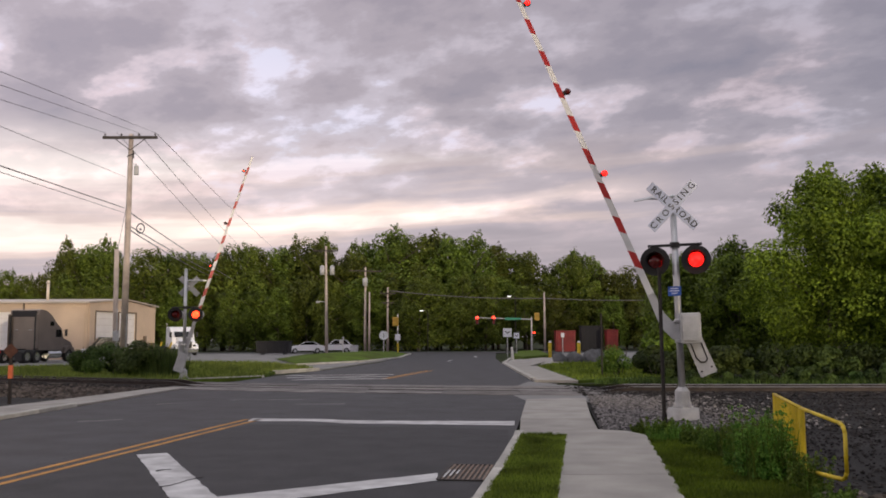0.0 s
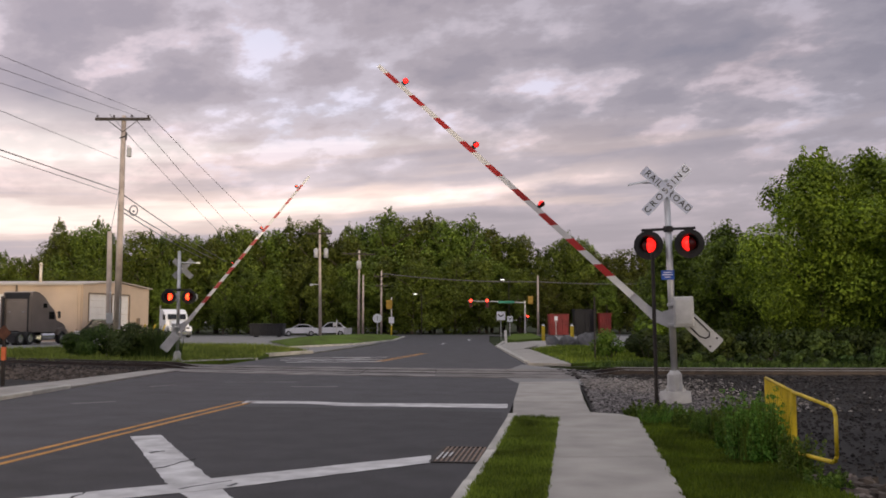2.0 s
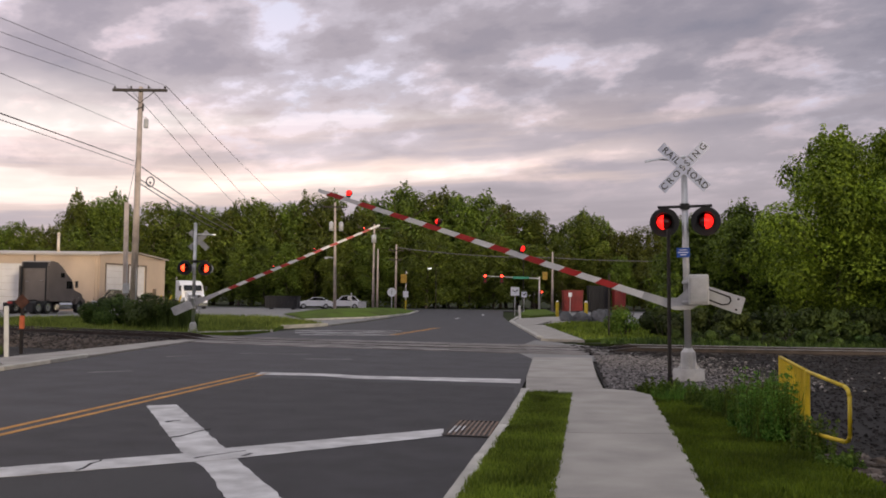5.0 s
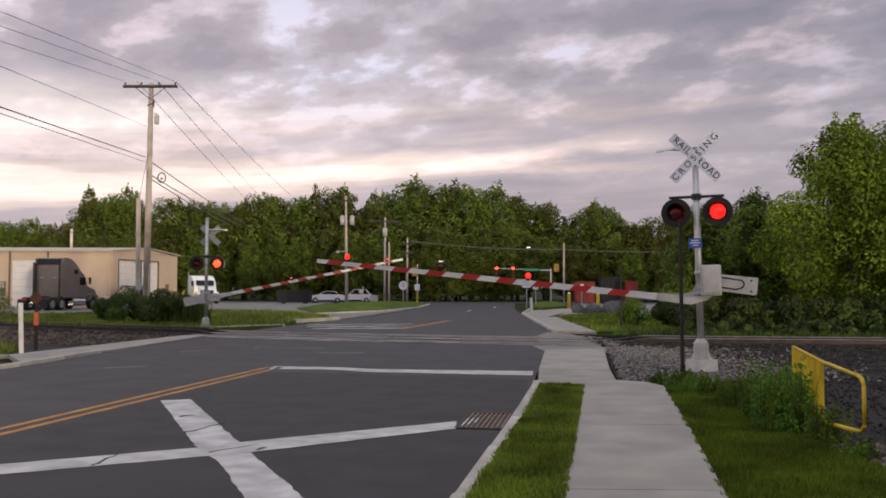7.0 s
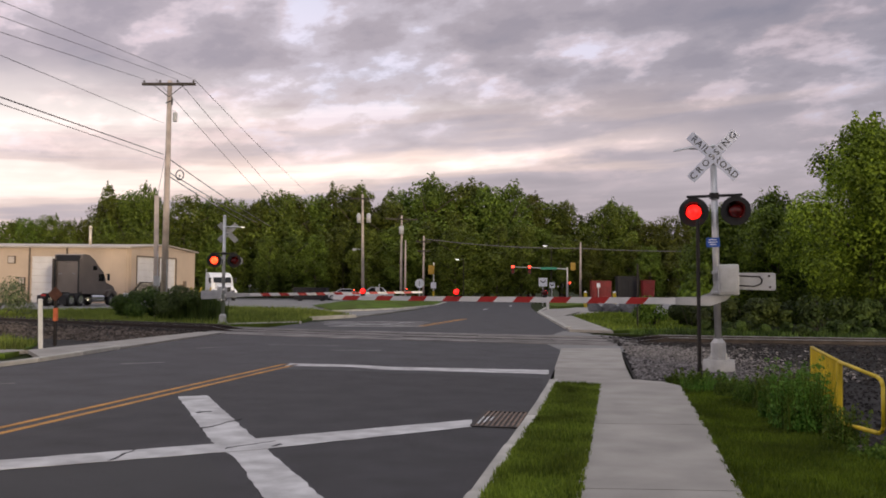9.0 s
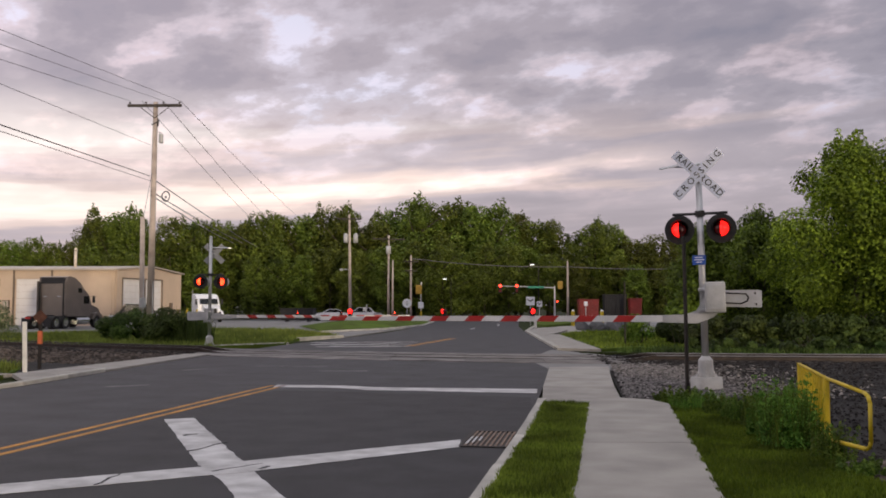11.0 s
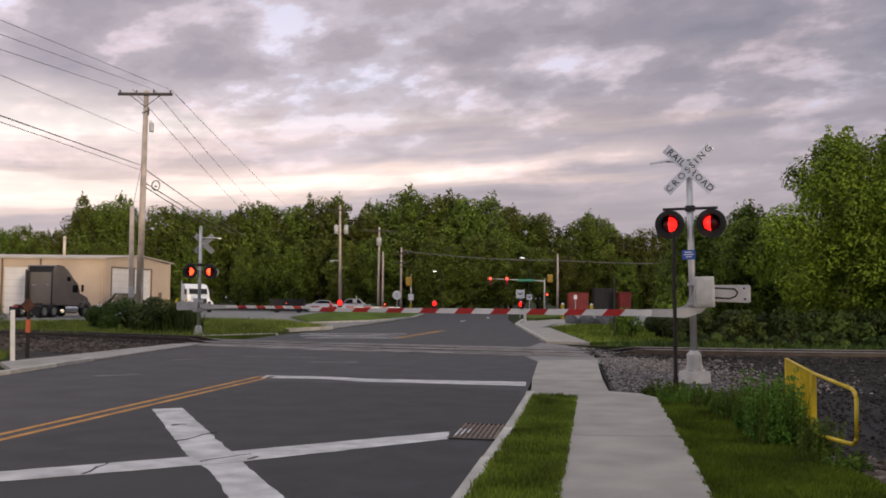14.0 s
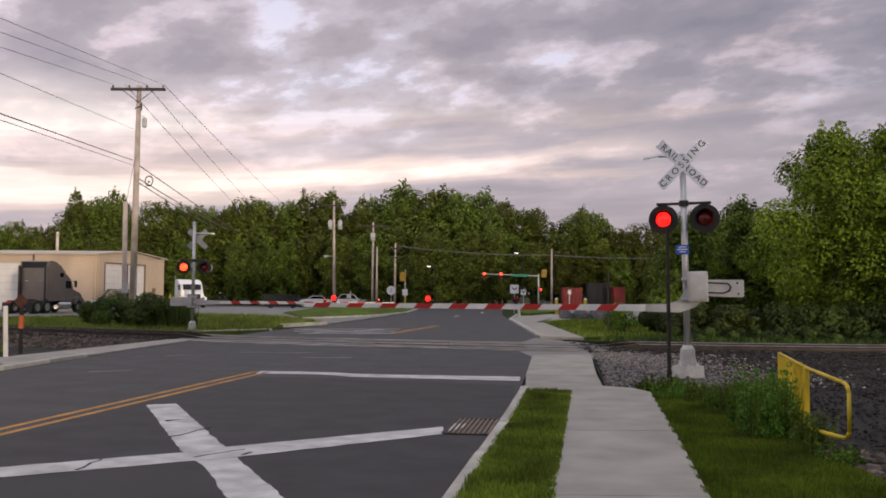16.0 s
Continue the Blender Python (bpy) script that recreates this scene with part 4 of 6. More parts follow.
shrub("bush", 4.4, 2.0, 2.3, 6000, 0.06, PALE_BUSH, 82, "pale green flowering bush beside the track", (-24.3, 44.0, 0), "bush")
shrub("bush", 5.0, 2.0, 1.5, 5000, 0.07, PALE_BUSH, 83, "pale green bush beside the track", (-29.5, 46.0, 0), "bush")
def weed_patch(w, h, leaves, leaf, seed, at, label, group):
    """Upright leafy stems of uneven height."""
    r = np.random.RandomState(seed)
    ob = thing("weeds", pose(*at), label, "weeds", group)
    stems, blobs = B(), []
    for k in range(int(14 + 40 * w)):
        p, tall, tip = r.uniform(-0.5, 0.5, 2) * w, h * r.uniform(0.45, 1.15), r.normal(size=2) * 0.05
        rod(stems, (p[0], p[1], 0), (p[0] + tip[0], p[1] + tip[1], tall), 0.005, 0.002, 4)
        for f in np.arange(0.2, 1.01, 0.13):
            blobs.append((p[0] + tip[0] * f, p[1] + tip[1] * f, tall * f, (0.075 - 0.045 * f) * (0.6 + 0.7 * h)))
    part("stems", stems, WEED, ob)
    V, Fs = leaf_cloud(r, blobs, leaves, leaf, 0.3)
    V[:, 2] = np.maximum(V[:, 2], 0.0)
    raw("foliage", V, Fs, WEED, ob)


for i, (x, y, w, h, n) in enumerate(((3.85, 11.0, 0.62, 0.8, 6500), (3.98, 11.7, 0.66, 0.74, 6500), (4.12, 12.5, 0.62, 0.6, 5000), (4.02, 10.3, 0.4, 0.42, 2500), (4.12, 13.5, 0.6, 0.42, 4000), (3.98, 14.4, 0.62, 0.34, 4000), (3.8, 15.3, 0.66, 0.32, 4500), (3.66, 16.1, 0.62, 0.3, 4500), (3.99, 9.4, 0.4, 0.2, 1500), (4.5, 14.6, 0.6, 0.2, 1500))):
    weed_patch(w, h, n, 0.022, 100 + i, (x, y, -0.02), "leafy green weeds at the edge of the gravel", "weeds by the railing")
for i, (x, y, w, h, n) in enumerate(((3.85, 11.0, 0.6, 1.0, 420), (4.0, 11.8, 0.6, 0.95, 420), (4.1, 12.7, 0.6, 0.8, 380), (4.1, 13.6, 0.6, 0.5, 380), (3.85, 15.2, 0.9, 0.4, 700))):
    blades("weed_stalks", [(x - w / 2, y - w / 2), (x + w / 2, y - w / 2), (x + w / 2, y + w / 2), (x - w / 2, y + w / 2)], n, h * 0.6, "tall thin green weed stalks by the gravel", WEED, 0.0, 0.35, 0.008, 140 + i)
shrub("bush", 1.3, 1.0, 1.5, 1500, 0.07, WEED, 120, "thin brownish bush beside the far sidewalk", (7.9, 41.5, 0), "bush")


# ---- crossing signals with gates ----
def text_mesh(name, body, size, m, mat, parent, spacing=1.0):
    cu = bpy.data.curves.new(name, "FONT")
    cu.offset = 0.0015
    cu.body, cu.size, cu.extrude, cu.align_x, cu.align_y, cu.space_character, cu.resolution_u = body, size, 0.0, "CENTER", "CENTER", spacing, 2
    tmp = new("lettering_source", cu)
    bpy.context.view_layer.update()
    me = bpy.data.meshes.new_from_object(tmp.evaluated_get(bpy.context.evaluated_depsgraph_get()))
    bpy.data.objects.remove(tmp)
    bpy.data.curves.remove(cu)
    me.materials.clear()
    me.materials.append(mat)
    ob = new(name, me)
    ob.parent, ob.matrix_basis = parent, m
    return ob


# Made-up insert: its half turns stand in for the lamp switching on and off.
def two_sided_lens(name, r, lit, parent, m):
    """A round lamp insert: its one half glows, the other is dark glass; it turns on its upright axis."""
    bm = B()
    bmesh.ops.create_uvsphere(bm, u_segments=20, v_segments=12, radius=r)
    bmesh.ops.rotate(bm, verts=bm.verts, cent=(0, 0, 0), matrix=Matrix.Rotation(radians(9), 3, "Z"))
    ob = part(name, bm, LENS_DARK, parent, "round red glass lens", True)
    ob.data.materials.append(lit)
    for f in ob.data.polygons:
        f.material_index = 1 if f.center.y < 0 else 0
    ob.matrix_basis = m
    return ob


def flash_lamp(parent, x, z, y, facing, lit):
    """A signal lamp: black background disc, deep hood, back housing, lens. facing -1: towards local -y."""
    turn = Matrix.Translation((x, y, z)) @ Matrix.Rotation(0 if facing < 0 else math.pi, 4, "Z")
    bm = B()
    rod(bm, (0, -0.04, 0), (0, -0.06, 0), 0.305, 0.305, 36)
    rod(bm, (0, -0.055, 0), (0, 0.16, 0), 0.17, 0.13, 20)
    n = 26
    for i in range(n):
        a0, a1 = (math.radians(-40 + 260 * j / n) for j in (i, i + 1))
        l0, l1 = (0.08 + 0.2 * max(0, math.sin(a)) for a in (a0, a1))
        ps = [Vector((math.cos(a) * rr, yy, math.sin(a) * rr)) for a, l in ((a0, l0), (a1, l1)) for rr in (0.185, 0.19) for yy in (-0.05, -0.05 - l)]
        v = [bm.verts.new(p) for p in ps]
        for q in ((0, 1, 5, 4), (2, 6, 7, 3), (1, 3, 7, 5)):
            bm.faces.new([v[k] for k in q])
    ob = part("signal_lamp", bm, BLACK, parent, "black round-backed flashing lamp with hood")
    ob.matrix_basis = turn
    return two_sided_lens("lens", 0.155, lit, ob, pose(0, -0.06, 0))


def crossing_signal(at, rz, pivot, off, length, lamps, lamp_face, lettered, label, hot):
    sig = thing("crossing_signal", pose(*at, 0, -1.3 if lettered else 0.0, 0) @ pose(0, 0, 0, 0, 0, rz), label, "crossing signal", "crossing signals with gates")
    fz = 0.0 if lettered else -0.2
    part("foundation", rod(rod(B(), (0, 0, -0.3), (0, 0, 0.24 + fz), 0.34, 0.32, 28), (0, 0, 0.235 + fz), (0, 0, 0.25 + fz), 0.32, 0.30, 28), MASONRY, sig, "round concrete foundation", True)
    bm = rod(rod(rod(B(), (0, 0, 0.25 + fz), (0, 0, 0.30 + fz), 0.22, 0.22, 4), (0, 0, 0.29 + fz), (0, 0, 0.60 + fz), 0.16, 0.15, 12), (0, 0, 0.60 + fz), (0, 0, 0.68 + fz), 0.15, 0.085, 12)
    part("base_casting", bm, BOX_GREY, sig)
    for i in range(4):
        part("bolt", rod(B(), (0.16 * (-1) ** i, 0.16 * (-1) ** (i // 2), 0.25 + fz), (0.16 * (-1) ** i, 0.16 * (-1) ** (i // 2), 0.36 + fz), 0.02, 0.02, 6), GALV, sig)
    part("mast", rod(B(), (0, 0, 0.3), (0, 0, 4.72), 0.072, 0.066, 20), GALV, sig, "galvanised round mast", True)
    part("mast_cap", rod(B(), (0, 0, 4.71), (0, 0, 4.76), 0.08, 0.02, 16), GALV, sig)
    zx, ox = (4.5, 0.0) if lettered else (4.0, -0.16)
    for k, (ang, words) in enumerate(((-45, "RAIL  ROAD"), (45, "CROSSING"))):
        y = -0.09 - 0.012 * k
        m = Matrix.Translation((ox, y, zx)) @ Matrix.Rotation(radians(-ang), 4, "Y")
        blade = part("crossbuck_blade", box(B(), (0, 0, 0), (1.32 if lettered else 1.06, 0.008, 0.21 if lettered else 0.23), bevel=0.003), CROSSBUCK_WHITE if lettered else SIGN_BACK, sig, "white crossbuck blade" if lettered else "bare metal back of a crossbuck blade")
        blade.matrix_basis = m
        if lettered:
            for word, wx in ((("CROSSING", 0.0),) if k else (("RAIL", -0.36), ("ROAD", 0.36))):
                text_mesh("lettering", word, 0.195, pose(wx, -0.0055, 0, 90, 0, 0), LETTER, blade, 1.5 if k else 1.16)
    part("crossbuck_bracket", rod(box(B(), (0, -0.04, zx), (0.05, 0.09, 0.3)), (0, -0.05, zx), (ox, -0.11, zx), 0.03, 0.03, 8), GALV, sig)
    if lettered:
        part("side_plate", box(B(), (-0.6, 0.02, 4.7), (0.42, 0.30, 0.015), Matrix.Rotation(radians(-8), 3, "Y") @ Matrix.Rotation(radians(15), 3, "X"), 0.004), ALU, sig, "bare metal plate on a short arm")
        part("side_arm", rod(B(), (0, 0.02, 4.66), (-0.5, 0.02, 4.7), 0.018, 0.018, 8), GALV, sig)
    else:
        part("side_arm", rod(box(B(), (-0.78, 0.02, 4.25), (0.16, 0.1, 0.06), bevel=0.01), (0, 0.02, 4.25), (-0.78, 0.02, 4.25), 0.03, 0.03, 8), GALV, sig)
    # lamp crossarm
    zl = 3.33 if lettered else 2.78
    za = zl + 0.34 if lettered else zl + 0.3
    part("lamp_arm", rod(rod(B(), (-0.56, 0, za), (0.56, 0, za), 0.03, 0.03, 10), (0, 0, za - 0.06), (0, 0, za + 0.06), 0.1, 0.1, 16), BLACK, sig)
    for x in (-0.42, 0.42):
        part("lamp_hanger", rod(B(), (x, 0, zl + 0.34), (x, 0, zl + 0.1), 0.022, 0.022, 8), BLACK, sig)
        x += 0.0 if lettered else -0.2
        part("rear_lamp", rod(rod(B(), (x, -0.03 * lamp_face, zl), (x, -0.16 * lamp_face, zl), 0.15, 0.19, 20), (x, -0.16 * lamp_face, zl), (x, -0.34 * lamp_face, zl), 0.20, 0.20, 24, False), ALU, sig, "silver back of a second lamp facing away", True)
    lenses = [flash_lamp(sig, x, zl, 0.12 * lamp_face, lamp_face, hot) for x in lamps]
    if lettered:
        sign = part("number_plate", box(B(), (-0.05, -0.085, 2.69), (0.27, 0.006, 0.2), bevel=0.002), BLUE, sig, "small blue plate with unreadable white writing")
        for k, w in enumerate((0.16, 0.2, 0.12)):
            part("writing_bar", box(B(), (-0.05, -0.0895, 2.745 - k * 0.05), (w, 0.002, 0.018)), SIGN_WHITE, sign)
    # gate mechanism
    px, py, pz = pivot
    mech = part("gate_mechanism", box(B(), (px + 0.06, py - 0.62, pz + 0.06), (0.40, 0.46, 0.62), bevel=0.03), BOX_GREY, sig, "grey gate mechanism cabinet")
    part("cabinet_door", box(B(), (px + 0.06, py - 0.86, pz + 0.06), (0.31, 0.025, 0.5), bevel=0.008), BOX_GREY, mech)
    part("door_latch", box(B(), (px - 0.1, py - 0.88, pz + 0.06), (0.03, 0.02, 0.1), bevel=0.005), GALV, mech)
    part("hinge_shaft", rod(B(), (px, py - 0.42, pz), (px, py + 0.3, pz), 0.05, 0.05, 14), GALV, mech)
    for cz in (-0.2, 0.22):
        part("mounting_clamp", box(B(), (0.03, -0.1, pz + cz), (0.24, 0.5, 0.07), bevel=0.012), GALV, sig)
    # the arm turns on the shaft: bracket, bar, stripes, counterweight
    bm = B()
    yb = -0.3
    h0, h1 = -off - 0.075, -off + 0.075
    prism(bm, [(0.22, -0.13), (0.22, 0.13), (-0.12, 0.13), (-0.32, -off + 0.17), (-0.55, h1 + 0.01), (-1.1, h1), (-1.1, h0), (-0.3, h0 - 0.02), (0.02, min(-0.12, h0 + 0.1))], yb + 0.02, yb + 0.07, SIDE @ Matrix.Translation((0, 0, 0.0)) @ Matrix.Rotation(0, 4, "X"))
    arm = part("gate_arm", bm, ALU, sig, "striped crossing gate arm with counterweight")
    # SIDE sends the pulled height to -y
    for v in arm.data.vertices:
        v.co.y = -v.co.y
    arm.data.flip_normals()
    for yy in (yb, 0.3):
        wt = B()
        prism(wt, [(0.15, -0.13), (0.94, -0.15), (0.97, -0.13), (0.97, 0.19), (0.94, 0.21), (0.15, 0.21)], 0, 0.05, Matrix.Translation((0, yy + 0.05, 0)) @ SIDE)
        side_plate = part("counterweight_plate", wt, ALU, arm, "pale grey counterweight plate")
        part("weight_block", box(B(), (0.6, yy + (0.06 if yy < 0 else -0.06), 0), (0.5, 0.06, 0.2), bevel=0.01), BOX_GREY, arm)
    slot = part("counterweight_slot", tube(B(), [(0.22, yb - 0.006, -0.05), (0.56, yb - 0.006, -0.07), (0.68, yb - 0.006, -0.02), (0.71, yb - 0.006, 0.06), (0.66, yb - 0.006, 0.13), (0.22, yb - 0.006, 0.15)], 0.014), DARK_POST, arm)
    for q in ((0.84, 0.14), (0.86, -0.08)):
        part("plate_bolt", rod(B(), (q[0], yb - 0.02, q[1]), (q[0], yb, q[1]), 0.022, 0.022, 8), DARK_POST, arm)
    taper = prism(B(), [(-1.0, -off - 0.07), (-1.0, -off + 0.07), (-length, -off + 0.045), (-length, -off - 0.045)], 0, 0.035, Matrix.Translation((0, yb, 0)) @ SIDE)
    part("arm_bar", taper, ARM_WHITE, arm, "long white bar")
    s = 1.6
    while s < length - 0.35:
        h = 0.072 - 0.025 * (s / length)
        w = min(0.375, length - s - 0.1)
        sl = h * 1.8
        red = prism(B(), [(-s + sl * 0.5, -off + h), (-s - sl * 0.5, -off - h), (-s - w - sl * 0.5, -off - h), (-s - w + sl * 0.5, -off + h)], 0, 0.043, Matrix.Translation((0, yb + 0.004, 0)) @ SIDE)
        part("red_stripe", red, ARM_RED, arm)
        s += 0.813
    bulbs = []
    for q in (3.75, 5.75, length - 0.75):
        part("arm_lamp", rod(rod(box(B(), (-q, yb - 0.02, -off + 0.08), (0.09, 0.07, 0.05), bevel=0.006), (-q, yb - 0.055, -off + 0.16), (-q, yb + 0.02, -off + 0.16), 0.066, 0.066, 18, False), (-q, yb + 0.01, -off + 0.16), (-q, yb + 0.03, -off + 0.16), 0.068, 0.05, 18), BLACK, arm, "small round lamp on the gate arm")
        bulbs.append(two_sided_lens("arm_lens", 0.062, hot, arm, pose(-q, yb - 0.025, -off + 0.16)))
    arm.matrix_basis = pose(px, py, pz)
    return sig, arm, lenses, bulbs


RIGHT_PIVOT, LEFT_PIVOT = (0.18, -0.02, 1.84), (-0.05, 0.1, 1.28)
signal_near = crossing_signal((5.02, 19.22, 0), -15, RIGHT_PIVOT, 0.38, 8.75, (-0.42, 0.42), -1, True, "silver railroad crossing signal with red lamps and striped gate", LENS_LIT)
signal_far = crossing_signal((-11.03, 38.95, 0), 200, LEFT_PIVOT, 0.0, 9.0, (0.42, -0.42), 1, False, "silver railroad crossing signal with bare crossbuck back and striped gate", LENS_HOT)

# ---- posts and railing near the crossing ----
post = thing("sign_post", pose(3.97, 16.5, 0), "tall thin dark steel post beside the sidewalk", "post")
part("post", rod(B(), (0, 0, -0.2), (-0.03, 0, 2.98), 0.036, 0.034, 10), DARK_POST, post)
part("post_sleeve", rod(B(), (0, 0, -0.2), (0, 0, 0.35), 0.046, 0.046, 10), DARK_POST, post)
far_post = thing("sign_post", pose(6.95, 40, 0), "thin dark steel post beyond the track", "post")
part("post", rod(B(), (0, 0, -0.2), (0, 0, 2.8), 0.035, 0.035, 8), DARK_POST, far_post)
marker = thing("marker_post", pose(-11.15, 22.85, 0, 0, -2, 0), "white plastic marker post at the road edge", "post")
part("post", box(B(), (0, 0, 0.6), (0.11, 0.07, 1.45), bevel=0.02), POST_WHITE, marker)
rusty = thing("track_sign", pose(-11.8, 25, 0), "rusty diamond sign on a dark post with an orange band", "sign")
part("post", box(B(), (0, 0, 0.65), (0.08, 0.08, 1.5), bevel=0.01), DARK_POST, rusty)
part("plate", box(B(), (0, -0.05, 1.42), (0.3, 0.01, 0.3), Matrix.Rotation(radians(45), 3, "Y")), RUST, rusty)
part("band", box(B(), (0, -0.005, 0.85), (0.11, 0.1, 0.36), bevel=0.015), ORANGE, rusty)

rail_yellow = thing("guard_rail", Matrix.Identity(4), "yellow painted steel pipe guard railing beside the gravel", "railing")
A, Bp, C = Vector((4.8, 13.3, 0)), Vector((4.15, 10.65, 0)), Vector((3.965, 9.1, 0))
U = Vector((0, 0, 1))
back = (Bp - C).normalized()
part("top_rail", tube(B(), [A + U * 0.885, Bp + U * 0.885, C + back * 0.16 + U * 0.845, C + back * 0.05 + U * 0.82, C + U * 0.76, C + U * 0.38, C + back * 0.05 + U * 0.32, C + back * 0.16 + U * 0.29], 0.021), YELLOW_PAINT, rail_yellow, smooth=True)
part("bottom_rail", tube(B(), [A + U * 0.17, Bp + U * 0.19, C + back * 0.16 + U * 0.29], 0.023), YELLOW_PAINT, rail_yellow, smooth=True)
part("post", rod(B(), A - U * 0.3, A + U * 0.9, 0.028, 0.028, 10), YELLOW_PAINT, rail_yellow)
part("post", rod(B(), Bp - U * 0.3, Bp + U * 0.885, 0.034, 0.034, 10), YELLOW_PAINT, rail_yellow)
for i in range(16):
    p = A.lerp(Bp, (i + 0.7) / 16.4)
    part("baluster", rod(B(), p + U * 0.17, p + U * 0.88, 0.013, 0.013, 6), YELLOW_PAINT, rail_yellow)


# ---- utility poles and wires ----
def utility_pole(x, y, h, label, arms, lean=0.0, r=0.16, gear=False):
    ob = thing("utility_pole", pose(x, y, 0), label, "utility pole", "utility poles")
    part("pole", rod(B(), (0, 0, -0.3), (lean, 0, h), r, r * 0.62, 14), POLE_WOOD, ob, smooth=True)
    for z, w, ang in arms:
        d = Vector((math.cos(radians(ang)), math.sin(radians(ang)), 0))
        c = Vector((lean * z / h, -0.16, z))
        part("crossarm", box(B(), c, (w, 0.12, 0.14), Matrix.Rotation(radians(ang), 3, "Z"), 0.01), DARK_WOOD, ob)
        for s in (-1, 1):
            part("brace", rod(B(), c + d * s * w * 0.28 - U * 0.05, Vector((c.x, -0.12, z - 0.65)), 0.02, 0.02, 6), DARK_WOOD, ob)
        for q in (-0.46, -0.16, 0.16, 0.46):
            part("insulator", rod(rod(B(), c + d * q * w + U * 0.06, c + d * q * w + U * 0.2, 0.03, 0.03, 8), c + d * q * w + U * 0.13, c + d * q * w + U * 0.2, 0.06, 0.04, 10), DARK_WOOD, ob)
    if gear:
        part("cutout", rod(box(B(), (0.42, -0.1, h - 1.9), (0.22, 0.2, 0.5), bevel=0.05), (0, 0, h - 1.5), (0.45, -0.1, h - 1.6), 0.02, 0.02, 6), ALU, ob, "grey switch box on the pole")
        part("bracket", rod(rod(B(), (-0.05, -0.2, h - 1.2), (0.35, -0.25, h - 1.05), 0.03, 0.03, 6), (0.3, -0.25, h - 1.3), (0.3, -0.25, h - 0.9), 0.04, 0.04, 8), DARK_WOOD, ob)
        part("conduit", rod(B(), (0.18, -0.16, 0), (0.18, -0.14, 3.0), 0.035, 0.035, 8), GALV, ob)
    return ob


utility_pole(-16.1, 46, 12.25, "tall weathered wooden utility pole with crossarm and wires", [(12.05, 2.8, 0)], 0.08, 0.19, True)
stub = thing("stub_pole", pose(-15.78, 44, 0), "short weathered wooden pole with a meter box", "utility pole", "utility poles")
part("pole", rod(B(), (0, 0, -0.3), (-0.08, 0, 6.1), 0.13, 0.11, 12), POLE_WOOD, stub, smooth=True)
part("meter_box", box(B(), (0.08, -0.18, 1.9), (0.28, 0.16, 0.5), bevel=0.02), ALU, stub)
part("conduit", rod(B(), (0.1, -0.16, 0), (0.1, -0.16, 3.2), 0.03, 0.03, 8), GALV, stub)
p2 = utility_pole(-14.0, 110, 13.0, "weathered wooden utility pole with transformers", [(12.4, 3.0, 10)], -0.2, 0.2)
for s in (-0.6, 0.6):
    part("transformer", rod(rod(B(), (s, -0.1, 9.5), (s, -0.1, 10.5), 0.27, 0.27, 18), (s, -0.1, 10.5), (s, -0.1, 10.65), 0.27, 0.1, 18), ALU, p2, "grey can transformer", True)
part("bracket_lamp", rod(box(B(), (-1.1, -0.2, 6.2), (0.4, 0.3, 0.25), bevel=0.05), (0, 0, 6.2), (-1.0, -0.2, 6.3), 0.04, 0.04, 6), ALU, p2)
p3 = utility_pole(-9.8, 115, 10.8, "weathered wooden utility pole with crossarm", [(10.3, 4.2, 20)], 0, 0.18)
part("transformer", rod(B(), (0.0, -0.4, 8.4), (0.0, -0.4, 9.4), 0.3, 0.3, 16), ALU, p3, smooth=True)
utility_pole(-9.2, 114, 7.6, "short weathered wooden utility pole", [], 0, 0.15)
utility_pole(-7.15, 118, 8.4, "wooden utility pole beside the junction", [(7.6, 2.0, 15), (6.4, 1.6, 15)], 0, 0.16)
utility_pole(13.4, 120, 7.8, "plain wooden utility pole beside the junction", [], 0, 0.17)


def wire(a, b, sag, r=0.014, label="thin grey overhead power wire"):
    a, b = Vector(a), Vector(b)
    pts = [a.lerp(b, i / 16) - U * (sag * 4 * (i / 16) * (1 - i / 16)) for i in range(17)]
    d = (b - a).normalized()
    s = d.cross(U).normalized()
    w = s.cross(d)
    bm = B()
    rings = [[bm.verts.new(p + (s * math.cos(k * 1.2566) + w * math.sin(k * 1.2566)) * r) for k in range(5)] for p in pts]
    for r0, r1 in zip(rings, rings[1:]):
        for k in range(5):
            bm.faces.new((r0[k], r0[(k + 1) % 5], r1[(k + 1) % 5], r1[k]))
    for ring in (rings[0], rings[-1][::-1]):
        bm.faces.new(ring)
    return tagged(part("overhead_wire", bm, WIRE), label, "wire", "overhead wires")


def extend(p, q, k):
    p, q = Vector(p), Vector(q)
    return p + (q - p) * k


for a, q in (((-14.75, 45.84, 12.3), (-12.67, 25, 9.34)), ((-15.6, 45.84, 12.3), (-12.65, 25, 8.94)), ((-17.3, 45.84, 12.3), (-12.64, 25, 8.52)), ((-16.2, 45.8, 10.0), (-12.61, 25, 7.77))):
    wire(a, extend(a, q, 2.2), 0.0, 0.009)
for a, q, r in (((-16.2, 45.8, 8.4), (-12.58, 25, 6.64), 0.02), ((-16.2, 45.8, 8.15), (-12.57, 25, 6.46), 0.012)):
    wire(a, extend(a, q, 2.2), 0.0, r, "thick black overhead cable beside the road")
